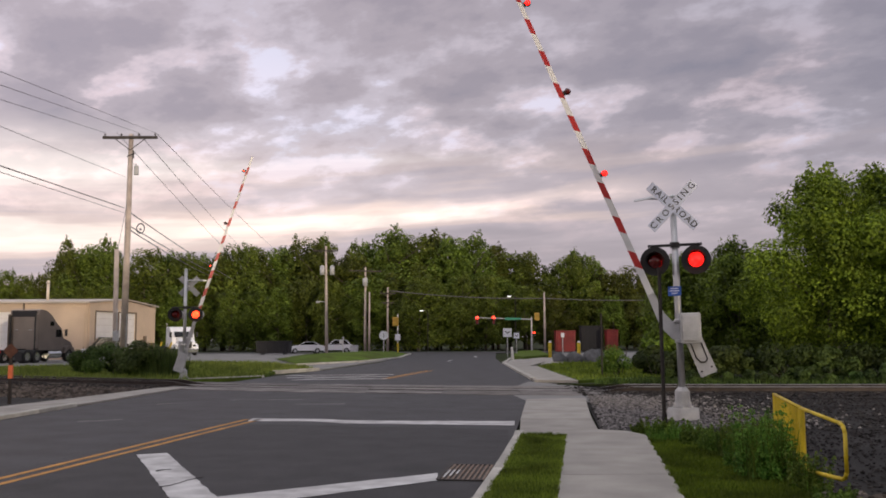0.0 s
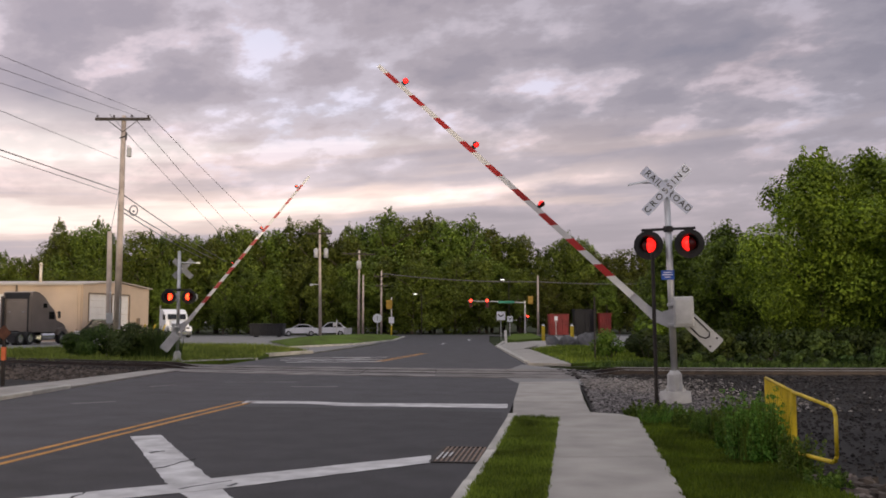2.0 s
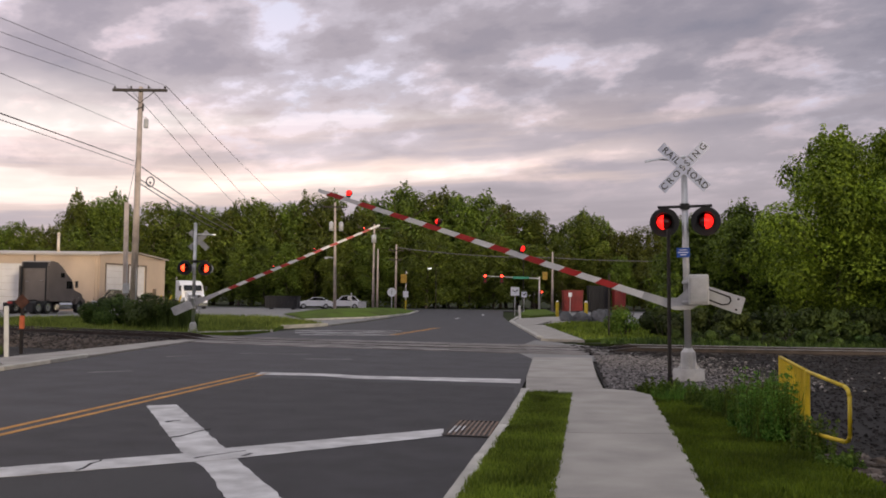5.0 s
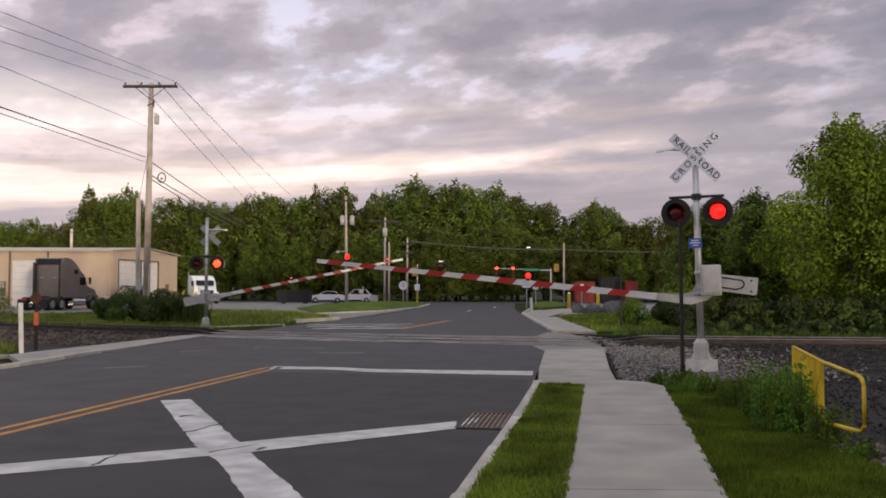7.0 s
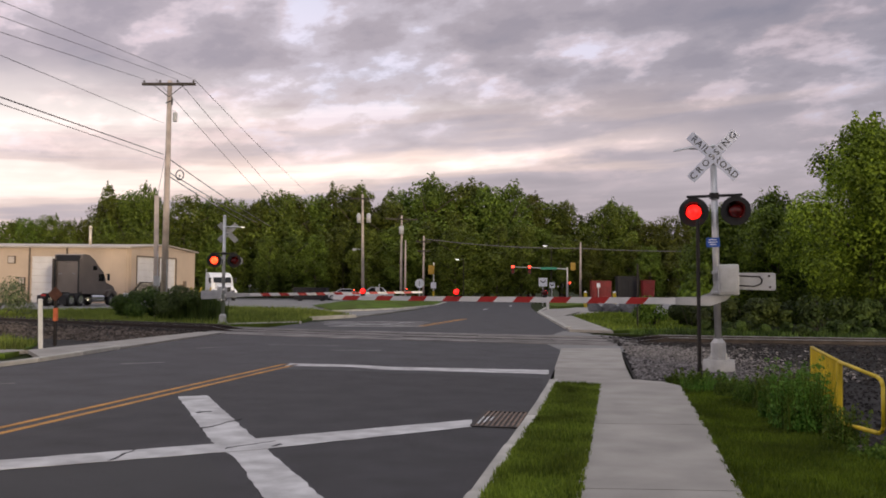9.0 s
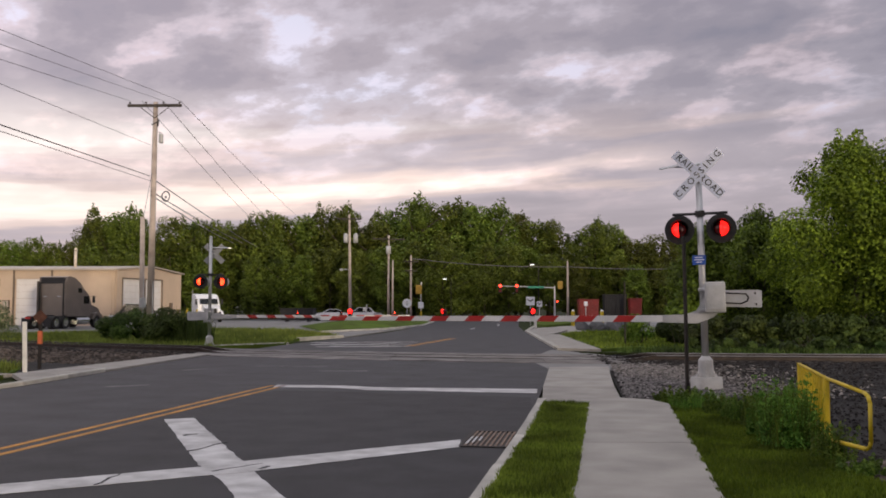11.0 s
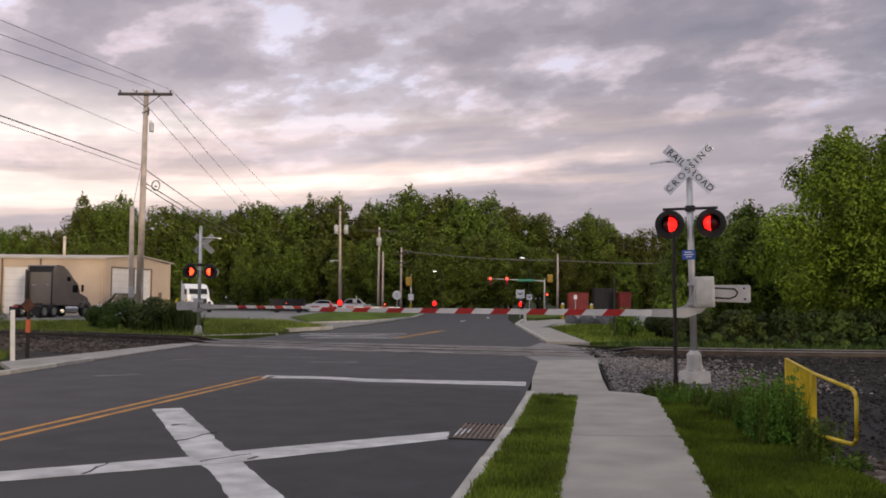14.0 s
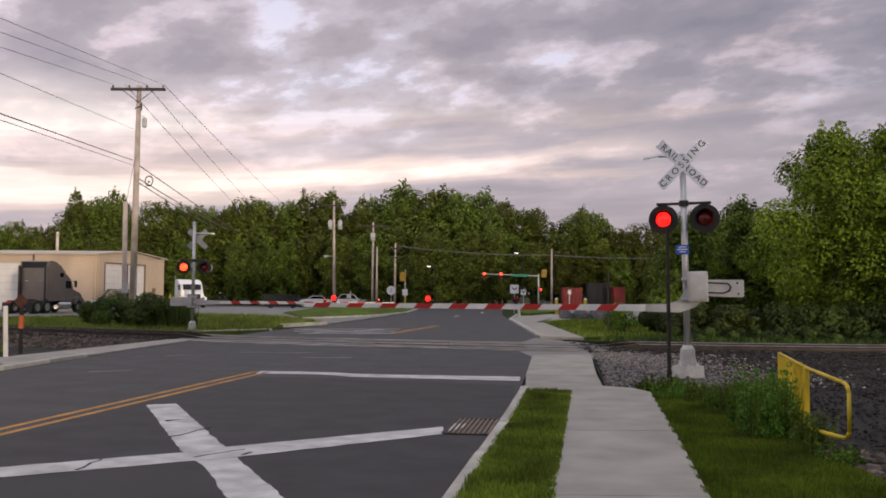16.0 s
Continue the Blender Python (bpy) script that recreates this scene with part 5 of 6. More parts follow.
for a, q, r in (((-14.7, 45.84, 12.3), (-17.94, 80, 12.65), 0.016), ((-15.6, 45.84, 12.3), (-19.94, 80, 12.13), 0.016), ((-16.7, 45.84, 12.3), (-20.6, 80, 11.2), 0.016), ((-16.1, 45.8, 8.3), (-21.13, 80, 8.7), 0.028), ((-16.1, 45.8, 7.6), (-22.0, 80, 8.6), 0.03), ((-16.1, 45.8, 7.4), (-22.63, 80, 8.5), 0.03)):
    wire(a, extend(a, q, 1.9), 0.15, r, "thin black overhead cable beside the road")
wire((-15.85, 44, 5.9), (-16.1, 45.9, 8.6), 0.0, 0.012, "guy wire from the short pole")
wire((-7.15, 118, 8.0), (13.4, 120, 7.0), 0.35, 0.05, "overhead span wire across the junction")
wire((13.4, 120, 7.0), (40, 130, 7.6), 0.4, 0.05, "overhead span wire across the junction")
coil = thing("cable_coil", pose(-16.91, 50.5, 7.92), "round coil of black cable hung on the wires", "cable coil")
part("loop", tube(B(), [(0.22 * math.cos(k * math.pi / 6), 0, 0.28 * math.sin(k * math.pi / 6)) for k in range(13)], 0.035, 6), WIRE, coil)
part("spool", rod(B(), (0, -0.04, -0.05), (0, 0.04, -0.05), 0.06, 0.06, 10), WIRE, coil)


# ---- junction: signals and signs ----
def traffic_head(parent, x, y, z, lit=True):
    head = part("signal_head", box(B(), (x, y, z - 0.35), (0.46, 0.3, 1.2), bevel=0.04), BLACK_STEEL, parent, "traffic signal head showing red")
    for k in range(3):
        part("signal_lens", rod(B(), (x, y - 0.15, z - 0.35 * k), (x, y - 0.18, z - 0.35 * k), 0.19, 0.17, 16), LENS_SIGNAL if (k == 0 and lit) else LENS_DARK, head)
    return head


LENS_SIGNAL = material("red_signal_light", (0.4, 0.01, 0.01), 0.4, 0, 5, 0.1, emit=((1.0, 0.045, 0.02), 6.0))
mast_arm = thing("traffic_signal", pose(0, 125, 0), "traffic signal mast arm with red lights over the junction", "traffic signal")
part("pole", rod(B(), (12.16, 0, -0.2), (12.16, 0, 4.6), 0.14, 0.1, 12), GALV, mast_arm)
part("mast_arm", rod(B(), (12.16, 0, 4.35), (4.3, 0, 4.6), 0.08, 0.05, 10), GALV, mast_arm)
for x in (4.7, 6.96):
    traffic_head(mast_arm, x, -0.25, 4.6)
part("street_sign", box(B(), (9.6, -0.12, 4.42), (2.2, 0.02, 0.32), bevel=0.005), GREEN_SIGN, mast_arm, "green street name sign with unreadable writing")
side_head = part("side_signal", box(B(), (12.9, -0.2, 4.7), (0.7, 0.4, 1.1), bevel=0.08), SIGNAL_YELLOW, mast_arm, "yellow back of a signal head")
part("low_red_light", rod(B(), (12.5, -0.2, 2.5), (12.5, -0.25, 2.5), 0.12, 0.12, 12), LENS_SIGNAL, mast_arm)
ped = thing("traffic_signal", pose(-5.93, 120, 0), "yellow traffic signal on a post at the junction", "traffic signal")
part("pole", rod(B(), (0, 0, -0.2), (0, 0, 5.0), 0.1, 0.08, 10), GALV, ped)
part("signal_head", box(B(), (-0.3, -0.1, 4.0), (0.8, 0.5, 1.2), bevel=0.08), SIGNAL_YELLOW, ped)
part("small_sign", box(B(), (0.0, -0.15, 1.95), (0.7, 0.02, 0.8), bevel=0.01), SIGN_WHITE, ped)
part("yellow_sleeve", rod(B(), (0, -0.0, 0), (0, 0, 1.2), 0.12, 0.12, 10), YELLOW_PAINT, ped)
round_sign = thing("road_sign", pose(-6.48, 100, 0), "round white road sign seen across the junction", "road sign")
part("post", rod(B(), (0, 0, -0.2), (0, 0, 2.2), 0.05, 0.05, 8), GALV, round_sign)
part("plate", rod(B(), (0, -0.07, 2.11), (0, -0.1, 2.11), 0.5, 0.5, 28), SIGN_WHITE, round_sign)
part("writing_bar", box(B(), (0, -0.104, 2.11), (0.06, 0.004, 0.5)), SIGN_BACK, round_sign)
for x, y, z, s, label in ((6.36, 90, 2.3, 0.85, "white turn-lane sign with a black arrow mark"), (7.41, 92, 2.0, 0.55, "small white road sign with a dark mark")):
    sg = thing("road_sign", pose(x, y, 0), label, "road sign")
    part("post", rod(B(), (0, 0, -0.2), (0, 0, z), 0.045, 0.045, 8), GALV, sg)
    part("plate", box(B(), (0, -0.06, z), (s, 0.02, s), bevel=0.01), SIGN_WHITE, sg)
    part("mark", prism(B(), [(-s * 0.3, 0.08), (0, -0.12), (s * 0.3, 0.08), (s * 0.3, 0.2), (0, 0.0), (-s * 0.3, 0.2)], 0, 0.006, Matrix.Translation((0, -0.072, z)) @ SIDE), LETTER, sg)
LAMP_GLOW = material("street_lamp_glass", (0.8, 0.8, 0.8), 0.3, 0, 5, 0.1, emit=((1.0, 0.97, 0.92), 1.2))
for x, z in ((-3.0, 5.6), (9.3, 7.6)):
    sl = thing("street_lamp", pose(x, 128, 0), "tall dark street lamp with a pale lit head", "street lamp", "street lamps")
    part("pole", rod(B(), (0.9, 0, -0.2), (0.9, 0, z), 0.08, 0.06, 10), DARK_POST, sl)
    part("arm", rod(B(), (0.9, 0, z), (0.2, -0.2, z + 0.1), 0.04, 0.04, 8), DARK_POST, sl)
    part("head", box(B(), (0, -0.25, z + 0.14), (0.65, 0.35, 0.12), bevel=0.04), DARK_POST, sl)
    part("lamp_glass", box(B(), (0, -0.27, z + 0.03), (0.55, 0.3, 0.14), bevel=0.05), LAMP_GLOW, sl)
cab = thing("utility_cabinet", pose(-10.3, 106, 0), "pale grey utility cabinet beside the yard", "cabinet")
part("body", box(B(), (0, 0, 0.45), (0.9, 0.6, 1.0), bevel=0.03), ALU, cab)
part("lid", box(B(), (0, 0, 0.98), (1.0, 0.7, 0.06), bevel=0.02), ALU, cab)
vent_pipe = thing("marker_post", pose(-11.6, 106, 0), "pale marker post with a small plate", "post")
part("post", rod(B(), (0, 0, -0.1), (0, 0, 2.0), 0.06, 0.06, 8), POST_WHITE, vent_pipe)
part("plate", box(B(), (-0.2, -0.07, 1.4), (0.45, 0.03, 0.4), bevel=0.02), POST_WHITE, vent_pipe)
wp = thing("marker_post", pose(5.35, 70, 0, 0, -4, 0), "leaning white marker post at the road edge", "post")
part("post", box(B(), (0, 0, 0.5), (0.2, 0.1, 1.15), bevel=0.02), POST_WHITE, wp)
for x, y in ((9.6, 82), (11.6, 78)):
    bo = thing("bollard", pose(x, y, 0), "yellow painted steel bollard", "bollard", "yellow bollards")
    part("tube", rod(B(), (0, 0, -0.2), (0, 0, 1.35), 0.15, 0.15, 14), YELLOW_PAINT, bo)
    part("cap", rod(B(), (0, 0, 1.35), (0, 0, 1.48), 0.15, 0.06, 14), SIGN_WHITE, bo)
rocks = thing("rock_pile", pose(10.2, 66, 0.02), "heap of grey rocks beside the far sidewalk", "rocks")
for i in range(10):
    bm = B()
    bmesh.ops.create_icosphere(bm, subdivisions=2, radius=1, matrix=Matrix.LocRotScale((random.uniform(-1.8, 1.8), random.uniform(-0.8, 0.8), 0.15), Euler((i, i * 2, i * 3)), (random.uniform(0.5, 0.9), random.uniform(0.4, 0.8), random.uniform(0.3, 0.5))))
    for v in bm.verts:
        v.co += noise.noise_vector(v.co * 2.1) * 0.12
    part("rock", bm, ROCK, rocks)


# ---- warehouse ----
def warehouse():
    ob = thing("warehouse", pose(-31.95, 82, 0, 0, 0, 0), "long tan steel warehouse with white roller doors", "building")
    # front wall runs to the left of its corner, end wall runs back to the right
    W, Dx, Dy, E, P = 45.0, 2.18, 12.0, 5.08, 5.45
    T = 0.2

    def wall(name, a, b, z0, z1, mat, parent=ob, label=""):
        a, b = Vector((*a, 0)), Vector((*b, 0))
        d = b - a
        c = (a + b) / 2
        return part(name, box(B(), (c.x, c.y, (z0 + z1) / 2), (d.length, T, z1 - z0), Matrix.Rotation(math.atan2(d.y, d.x), 3, "Z")), mat, parent, label)

    # front wall with a door opening between x = -9.1 and -5.9
    for a, b, z0, z1 in (((-W, 0), (-9.1, 0), -0.2, E), ((-5.9, 0), (0, 0), -0.2, E), ((-9.1, 0), (-5.9, 0), 4.25, E)):
        wall("front_wall", a, b, z0, z1, TAN_STEEL)
    dv = Vector((Dx, Dy)) / math.hypot(Dx, Dy)
    LEN = math.hypot(Dx, Dy)

    def along(s):
        return tuple(dv * s)

    for s0, s1, z0, z1 in ((0.1, 1.05, -0.2, E), (4.5, 5.0, -0.2, E), (8.3, LEN, -0.2, E), (1.05, 4.5, 4.3, E), (5.0, 8.3, 4.3, E)):
        wall("end_wall", along(s0), along(s1), z0, z1, TAN_STEEL)
    gable = prism(B(), [(0.1, E), (LEN * 0.5, P + 0.05), (LEN, E - 0.1)], -T / 2, T / 2, Matrix.Rotation(math.atan2(Dy, Dx), 4, "Z") @ Matrix(((1, 0, 0, 0), (0, 0, -1, 0), (0, 1, 0, 0), (0, 0, 0, 1))))
    part("gable", gable, TAN_STEEL, ob)
    back = [(-W, Dy), (Dx, Dy)]
    wall("back_wall", back[0], back[1], -0.2, E, TAN_STEEL)
    wall("far_end_wall", (-W, 0), (-W, Dy), -0.2, E, TAN_STEEL)
    # ribs of the cladding
    rib = B()
    for i in range(150):
        x = -0.15 - i * 0.3
        if not -9.2 < x < -5.8:
            box(rib, (x, -T / 2 - 0.004, E / 2), (0.04, 0.008, E))
    tagged(part("cladding_ribs", rib, TAN_STEEL, ob), kind="stuff")
    for x in (-9.25, -5.75, -0.3):
        part("downpipe", box(B(), (x, -T / 2 - 0.06, E / 2), (0.14, 0.1, E)), TRIM_BROWN if x < -1 else TAN_STEEL, ob)
    # roof in two slopes with eaves trim
    for y0, z0, y1, z1 in ((-0.35, E - 0.02, Dy / 2, P + 0.1), (Dy / 2, P + 0.1, Dy + 0.35, E - 0.02)):
        sh = Dx / Dy
        v = [(-W - 0.3, y0, z0), (y0 * sh + 0.3, y0, z0), (y1 * sh + 0.3, y1, z1), (-W - 0.3, y1, z1)]
        bm = B()
        lo = [bm.verts.new(p) for p in v]
        hi = [bm.verts.new((p[0], p[1], p[2] + 0.12)) for p in v]
        fs = [bm.faces.new(lo[::-1]), bm.faces.new(hi)] + [bm.faces.new((lo[i], lo[(i + 1) % 4], hi[(i + 1) % 4], hi[i])) for i in range(4)]
        part("roof", bm, ROOF_STEEL, ob, "pale steel roof slope")
    part("gutter", box(B(), (-W / 2, -0.42, E + 0.02), (W + 0.4, 0.14, 0.16), bevel=0.02), ROOF_STEEL, ob)
    # doors, set back in their openings
    def roller(name, a, b, z1, label):
        door = wall(name, a, b, 0, z1, DOOR_WHITE, ob, label)
        d = Vector((*b, 0)) - Vector((*a, 0))
        for i in range(6):
            c = (Vector((*a, 0)) + Vector((*b, 0))) / 2
            nrm = Vector((d.y, -d.x, 0)).normalized() * (T / 2 + 0.006)
            part("panel_joint", box(B(), (c.x + nrm.x, c.y + nrm.y, 0.6 + i * 0.62), (d.length, 0.012, 0.02), Matrix.Rotation(math.atan2(d.y, d.x), 3, "Z")), ROOF_STEEL, door)
        return door

    roller("roller_door", (-9.1, 0.12), (-5.9, 0.12), 4.25, "closed white roller door")
    off = Vector((-dv.y, dv.x)) * 0.12
    for s0, s1 in ((1.05, 4.5), (5.0, 8.3)):
        a, b = dv * s0 + off, dv * s1 + off
        roller("roller_door", tuple(a), tuple(b), 4.3, "closed white roller door")
        n = -off.normalized() * 0.02
        for s in (s0, s1):
            p = dv * s - off * 0.9
            part("door_frame", box(B(), (p.x, p.y, 2.15), (0.12, 0.1, 4.4), Matrix.Rotation(math.atan2(Dy, Dx), 3, "Z")), TRIM_BROWN, ob)
        p = dv * ((s0 + s1) / 2) - off * 0.9
        part("door_head", box(B(), (p.x, p.y, 4.35), (s1 - s0, 0.1, 0.12), Matrix.Rotation(math.atan2(Dy, Dx), 3, "Z")), TRIM_BROWN, ob)
    for x, z, w, h in ((-10.9, 3.9, 0.7, 0.7), (-9.9, 1.9, 0.6, 0.8), (-15.5, 3.9, 0.7, 0.7)):
        vent = part("wall_box", box(B(), (x, -0.2, z), (w, 0.2, h), bevel=0.03), TRIM_BROWN, ob, "small wall louvre")
        part("louvre", box(B(), (x, -0.305, z), (w * 0.8, 0.01, h * 0.8)), ROOF_STEEL, vent)
    part("meter", box(B(), (dv.x * 10 + 0.2, dv.y * 10 - 0.1, 1.6), (0.25, 0.4, 1.0), bevel=0.03), TRIM_BROWN, ob)
    stack = part("flue", rod(rod(B(), (-5.0, 3, 5.2), (-5.0, 3, 7.0), 0.13, 0.13, 16), (-5.0, 3, 7.05), (-5.0, 3, 7.3), 0.2, 0.06, 16), FLUE, ob, "metal flue on the roof, sun glint in its pale colour", True)
    floor = part("floor_slab", prism(B(), [(-W, 0), (0, 0), (Dx, Dy), (-W, Dy)], -0.15, 0.0), CONCRETE, ob)
    return ob


warehouse()
far_shed = thing("rail_fence", pose(-25.8, 83.0, 0), "short yellow pipe barrier beside the warehouse", "barrier")
for s in (-0.9, 0.0, 0.9):
    part("leg", rod(B(), (s - 0.3, 0, -0.1), (s + 0.25, 0, 1.5), 0.07, 0.07, 8), YELLOW_PAINT, far_shed)


# ---- vehicles ----
def wheel(parent, x, y, r, w, rim):
    ob = part("tyre", rod(B(), (x, y - w / 2, r), (x, y + w / 2, r), r, r, 24), TYRE, parent, smooth=False)
    part("rim", rod(rod(B(), (x, y - w / 2 - 0.012, r), (x, y + w / 2 + 0.012, r), r * 0.6, r * 0.6, 18), (x, y - w / 2 - 0.04, r), (x, y + w / 2 + 0.04, r), r * 0.25, r * 0.25, 12), rim, ob)


def tractor(m, paint_mat, label, sleeper=True, front_first=False):
    """A bonneted road tractor that faces +x, its wheels at z = 0."""
    ob = thing("truck_tractor", m, label, "truck", "parked trucks")
    w = 1.25
    cab = prism(B(), [(-1.5, 0.95), (-1.5, 3.5), (0.35, 3.5), (0.75, 3.1), (1.45, 2.65), (1.75, 2.0), (1.75, 0.95)] if sleeper else [(-1.2, 0.9), (-1.2, 2.9), (-0.9, 3.2), (0.3, 3.1), (1.2, 2.6), (1.7, 1.9), (1.7, 0.9)], -w, w, SIDE)
    bmesh.ops.bevel(cab, geom=[e for e in cab.edges if e.calc_length() > 2.4 and abs((e.verts[0].co - e.verts[1].co).y) > 2], offset=0.08, segments=2, affect="EDGES")
    part("cab", cab, paint_mat, ob, smooth=False)
    hood = prism(B(), [(1.7, 0.75), (1.7, 1.95), (2.5, 1.85), (3.45, 1.55), (3.65, 1.3), (3.7, 0.75)], -0.85, 0.85, SIDE)
    part("bonnet", hood, paint_mat, ob)
    part("windscreen", prism(B(), [(1.50, 2.62), (1.78, 2.02), (1.80, 2.03), (1.53, 2.63)], -1.0, 1.0, SIDE), GLASS, ob)
    for s in (-1, 1):
        part("side_window", box(B(), (1.1, s * (w + 0.004), 2.25), (0.75, 0.012, 0.6), bevel=0.003), GLASS, ob)
        part("fender", prism(B(), [(1.95, 0.7), (2.15, 1.15), (2.7, 1.3), (3.3, 1.1), (3.45, 0.7), (3.3, 0.7), (2.7, 1.12), (2.1, 0.7)], 0, 0.5, Matrix.Translation((0, s * 1.0 + 0.25, 0)) @ SIDE), paint_mat, ob)
        part("fuel_tank", rod(B(), (-0.2, s * 1.0, 0.62), (1.5, s * 1.0, 0.62), 0.32, 0.32, 18), CHROME, ob)
        part("exhaust_pipe", rod(B(), (-1.65, s * 1.05, 1.0), (-1.65, s * 1.05, 3.6), 0.08, 0.08, 12), CHROME if not sleeper else BLACK_STEEL, ob)
        part("mirror", box(box(B(), (1.75, s * 1.48, 2.3), (0.1, 0.2, 0.55), bevel=0.02), (1.7, s * 1.36, 2.5), (0.04, 0.24, 0.03)), BLACK_STEEL, ob)
        part("headlight", box(B(), (3.62, s * 0.72, 1.05), (0.12, 0.35, 0.22), bevel=0.03), GLASS, ob)
        part("tail_light", box(B(), (-3.6, s * 0.6, 0.85), (0.05, 0.4, 0.14)), ARM_RED, ob)
        part("mud_flap", box(B(), (-3.45, s * 0.95, 0.5), (0.03, 0.6, 0.7)), BLACK_STEEL, ob)
        for x in (2.7,):
            wheel(ob, x, s * 1.02, 0.5, 0.3, CHROME)
        for x in (-2.75, -1.55):
            wheel(ob, x, s * 0.95, 0.5, 0.55, CHROME)
    if sleeper:
        part("roof_fairing", prism(B(), [(-1.5, 3.45), (-1.45, 4.02), (-1.1, 4.08), (-0.5, 4.0), (0.2, 3.65), (0.7, 3.2), (0.4, 3.3)], -1.22, 1.22, SIDE), paint_mat, ob)
        part("rear_panel", box(B(), (-1.51, 0, 2.1), (0.02, 1.9, 2.4), bevel=0.005), TRUCK_GREY, ob)
        # Flat black block paints the dark hollow of the roof fairing.
        part("fairing_recess_shade", box(B(), (-1.49, 0, 3.74), (0.06, 2.1, 0.46), bevel=0.01), BLACK_STEEL, ob)
        for s in (-1, 1):
            part("grab_rail", rod(B(), (-1.55, s * 0.75, 2.5), (-1.55, s * 0.45, 2.5), 0.03, 0.03, 8), CHROME, ob)
            part("side_extender", box(B(), (-1.62, s * 1.2, 2.4), (0.3, 0.05, 2.6), bevel=0.02), paint_mat, ob)
            part("step", box(B(), (0.9, s * 1.2, 0.45), (0.9, 0.2, 0.1), bevel=0.02), CHROME, ob)
        part("quarter_window", box(B(), (0.2, -w - 0.005, 3.0), (0.5, 0.012, 0.35), bevel=0.003), GLASS, ob)
    part("grille", box(B(), (3.68, 0, 1.15), (0.05, 0.9, 0.75), bevel=0.01), BLACK_STEEL, ob)
    part("bumper", box(B(), (3.72, 0, 0.5), (0.2, 2.3, 0.4), bevel=0.05), CHROME, ob)
    part("chassis", box(box(B(), (-0.1, 0.42, 0.8), (6.9, 0.12, 0.26)), (-0.1, -0.42, 0.8), (6.9, 0.12, 0.26)), BLACK_STEEL, ob)
    part("fifth_wheel", box(B(), (-2.35, 0, 1.02), (1.0, 0.9, 0.12), bevel=0.03), BLACK_STEEL, ob)
    return ob


tractor(pose(-31.9, 71.5, 0, 0, 0, 80), TRUCK_GREY, "parked grey-brown sleeper truck tractor in the yard")
tractor(pose(-30.0, 104, 0.0, 0, 0, -60), TRUCK_WHITE, "parked white truck tractor facing the road", sleeper=False)


def saloon(m, label, tall=0.0, paint_mat=CAR_WHITE):
    """A parked car that faces +x."""
    ob = thing("car", m, label, "car", "parked cars")
    t = tall
    body = prism(B(), [(-2.2, 0.35), (-2.25, 0.75), (-2.1, 0.98 + t * 0.3), (-1.3, 1.02 + t * 0.2), (0.9, 1.0), (1.9, 0.82), (2.25, 0.62), (2.25, 0.35)], -0.86, 0.86, SIDE)
    part("body", body, paint_mat, ob)
    roof = prism(B(), [(-1.75 - t, 1.0), (-1.0 - t * 1.5, 1.42 + t), (0.15, 1.45 + t), (1.0, 1.0)], -0.7, 0.7, SIDE)
    part("cabin", roof, paint_mat, ob)
    for s in (-1, 1):
        part("side_glass", prism(B(), [(-1.5 - t, 1.05), (-0.95 - t * 1.4, 1.36 + t), (0.1, 1.38 + t), (0.78, 1.05)], 0, 0.012, Matrix.Translation((0, s * 0.706 + 0.006, 0)) @ SIDE), GLASS, ob)
        part("headlight", box(B(), (2.2, s * 0.62, 0.68), (0.1, 0.36, 0.14), bevel=0.03), CHROME, ob)
        part("tail_light", box(B(), (-2.22, s * 0.65, 0.82), (0.06, 0.3, 0.16), bevel=0.02), ARM_RED, ob)
        for x in (-1.35, 1.4):
            wheel(ob, x, s * 0.77, 0.32, 0.22, ALU)
    part("windscreen", prism(B(), [(0.2, 1.43 + t), (0.98, 1.02), (1.0, 1.03), (0.23, 1.45 + t)], -0.62, 0.62, SIDE), GLASS, ob)
    part("rear_glass", prism(B(), [(-1.74 - t, 1.03), (-1.04 - t * 1.5, 1.41 + t), (-1.06 - t * 1.5, 1.43 + t), (-1.77 - t, 1.05)], -0.6, 0.6, SIDE), GLASS, ob)
    part("bumper", box(B(), (2.24, 0, 0.45), (0.1, 1.6, 0.2), bevel=0.04), paint_mat, ob)
    return ob


saloon(pose(-16.9, 112, 0, 0, 0, 200), "parked silver-white saloon car in the yard")
saloon(pose(-13.6, 115.5, 0, 0, 0, 190), "parked white estate car in the yard", 0.22)


black_car = saloon(pose(-29.0, 77.5, 0, 0, 0, 205), "parked black estate car beside the truck", 0.5, BLACK_STEEL)
part("white_plate", box(B(), (1.4, 0.875, 0.75), (0.45, 0.02, 0.5), bevel=0.005), SIGN_WHITE, black_car)


def skip(x, y, w, d, h, mat, label, rz=0, lid=True):
    ob = thing("skip", pose(x, y, 0, 0, 0, rz), label, "skip", "waste skips")
    part("body", prism(B(), [(-w / 2, 0.15), (-w / 2 - 0.08, h), (w / 2 + 0.08, h), (w / 2, 0.15)], -d / 2, d / 2, SIDE), mat, ob)
    for i in range(5):
        part("rib", box(B(), (-w / 2 + (i + 0.5) * w / 5, -d / 2 - 0.04, h / 2 + 0.1), (0.1, 0.08, h - 0.2)), mat, ob)
    part("rim", box(B(), (0, 0, h), (w + 0.25, d + 0.16, 0.1), bevel=0.02), mat, ob)
    for s in (-1, 1):
        part("skid", box(B(), (s * w * 0.35, 0, 0.07), (0.15, d, 0.16)), BLACK_STEEL, ob)
    return ob


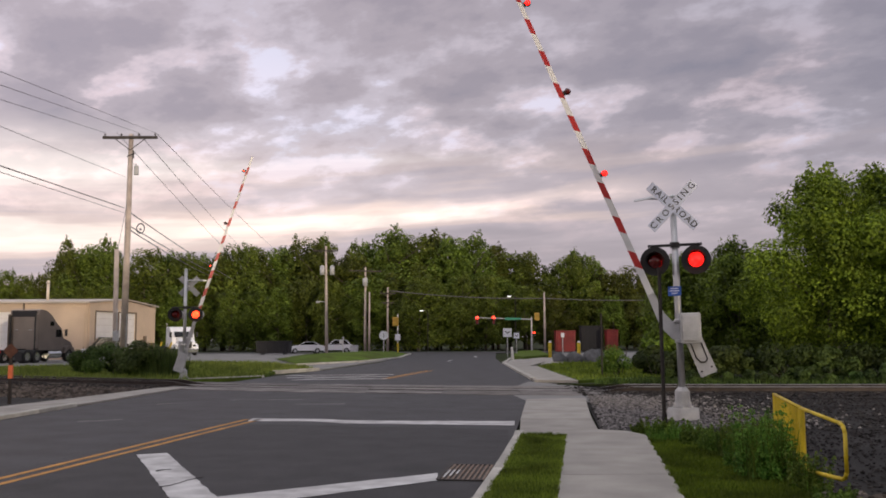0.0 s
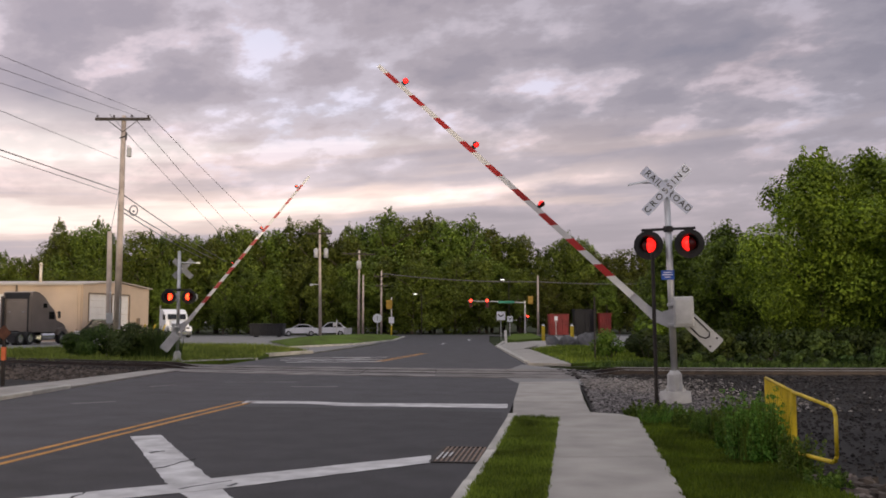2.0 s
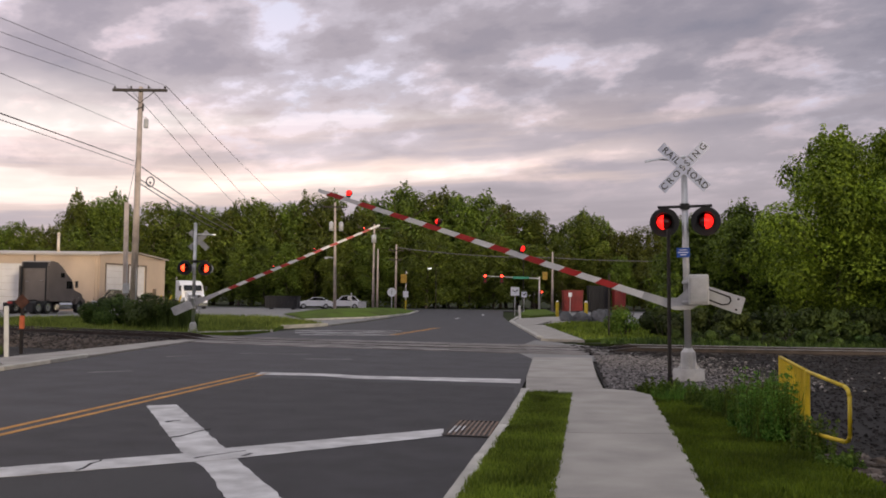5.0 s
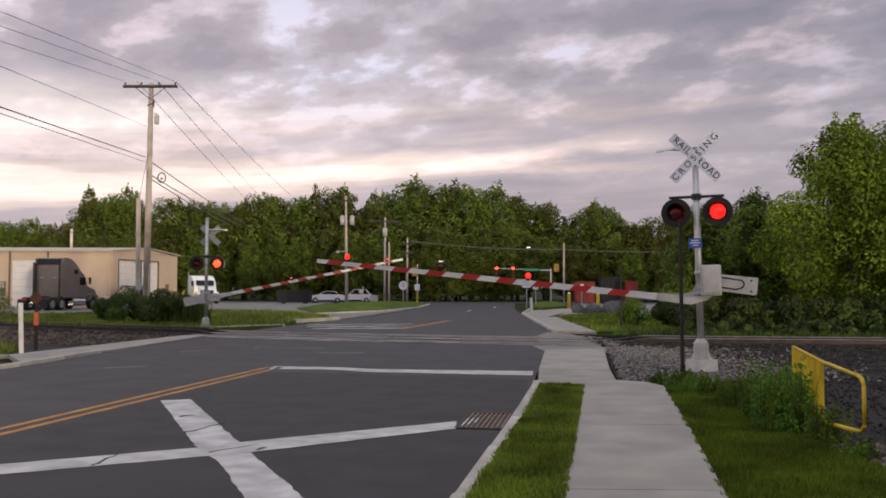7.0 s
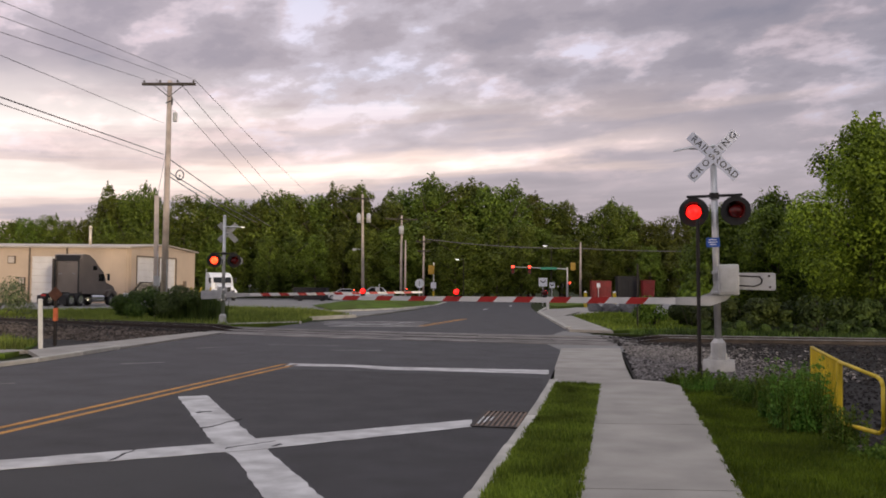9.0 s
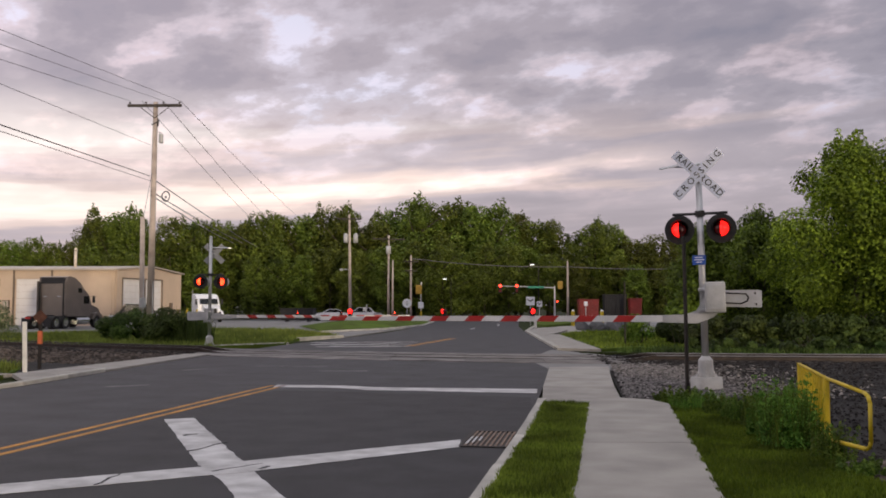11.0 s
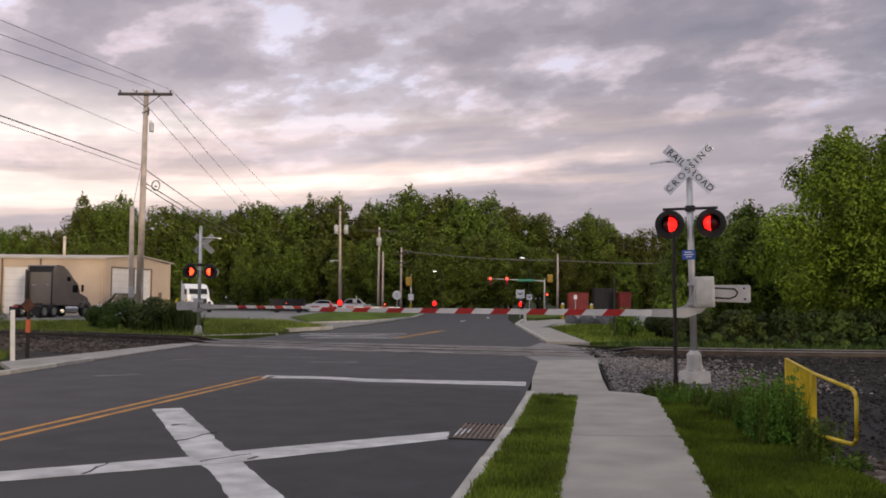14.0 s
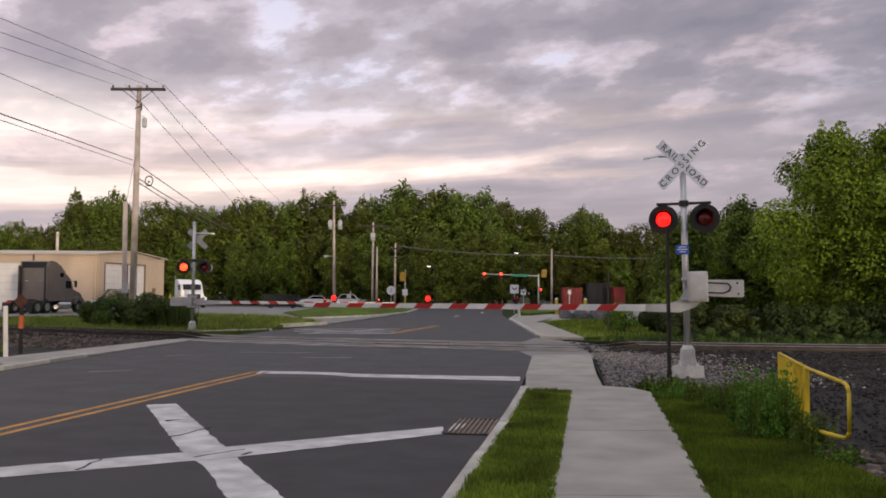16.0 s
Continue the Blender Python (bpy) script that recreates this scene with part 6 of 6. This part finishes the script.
skip(-19.6, 106, 3.7, 2.0, 1.5, BLACK_STEEL, "low black steel skip in the yard")
skip(14.7, 110, 2.2, 1.8, 2.6, RED_STEEL, "red steel waste container beside the junction")
skip(18.2, 112, 2.5, 2.0, 3.2, BLACK_STEEL, "tall black steel container beside the junction")
skip(20.3, 110, 1.2, 1.8, 2.7, RED_STEEL, "narrow red steel waste container beside the junction")
notice = thing("notice_board", pose(13.9, 106, 0), "small white notice on a post", "sign")
part("post", rod(B(), (0, 0, -0.1), (0, 0, 2.2), 0.05, 0.05, 8), GALV, notice)
part("plate", box(B(), (0, -0.07, 2.1), (0.4, 0.02, 0.5), bevel=0.01), SIGN_WHITE, notice)


# ---- what moves: gates come down, lamps flash in turn ----
def motions():
    near = [(0.0, 67.8), (0.5, 62.1), (1.0, 56.0), (1.5, 49.5), (2.0, 43.6), (2.5, 37.9), (3.0, 33.0), (3.5, 29.0), (4.0, 25.0), (5.0, 17.8), (6.0, 11.4), (6.5, 8.6), (7.0, 6.0), (7.5, 3.6), (8.0, 1.4), (8.4, 0.2), (9.0, 0.0), (16.0, 0.0)]
    far = [(0.0, 72.5), (0.5, 67.4), (1.0, 62.3), (1.5, 57.0), (2.0, 51.6), (2.5, 46.2), (3.0, 41.0), (3.5, 36.4), (4.0, 32.0), (5.0, 24.2), (6.0, 17.4), (6.5, 14.4), (7.0, 11.6), (7.5, 8.8), (8.0, 5.9), (8.5, 3.2), (9.0, 1.2), (9.5, 0.2), (10.0, 0.0), (16.0, 0.0)]
    for (_, arm, _, _), pivot, rows, trim in ((signal_near, RIGHT_PIVOT, near, 1.1), (signal_far, LEFT_PIVOT, far, 0.0)):
        walk(arm, [(t, pose(*pivot, 0, a + trim, 0)) for t, a in rows])

    def flashing(lens, lit_first, start=0.0):
        """The insert turns by half a turn every 0.6 s, the first time at 0.2 s."""
        x, y, z = lens.matrix_basis.translation
        angle = start if lit_first else start + 180.0
        rows = [(0.0, pose(x, y, z, 0, 0, angle))]
        for k in range(27):
            f = round((0.2 + 0.6 * k) * FPS)
            for step, turned in ((-2, 0), (-1, 45), (0, 90), (1, 135), (2, 180)):
                if f + step <= 480:
                    rows.append(((f + step) / FPS, pose(x, y, z, 0, 0, angle + turned)))
            angle += 180.0
        rows.append((16.0, pose(x, y, z, 0, 0, angle)))
        walk(lens, rows)

    for (_, _, lenses, bulbs), start in ((signal_near, 0.0), (signal_far, 180.0)):
        flashing(lenses[0], False)
        flashing(lenses[1], True)
        flashing(bulbs[0], True, start)
        flashing(bulbs[1], False, start)
        x, y, z = bulbs[2].matrix_basis.translation
        walk(bulbs[2], [(0.0, pose(x, y, z, 0, 0, start)), (16.0, pose(x, y, z, 0, 0, start))])


motions()
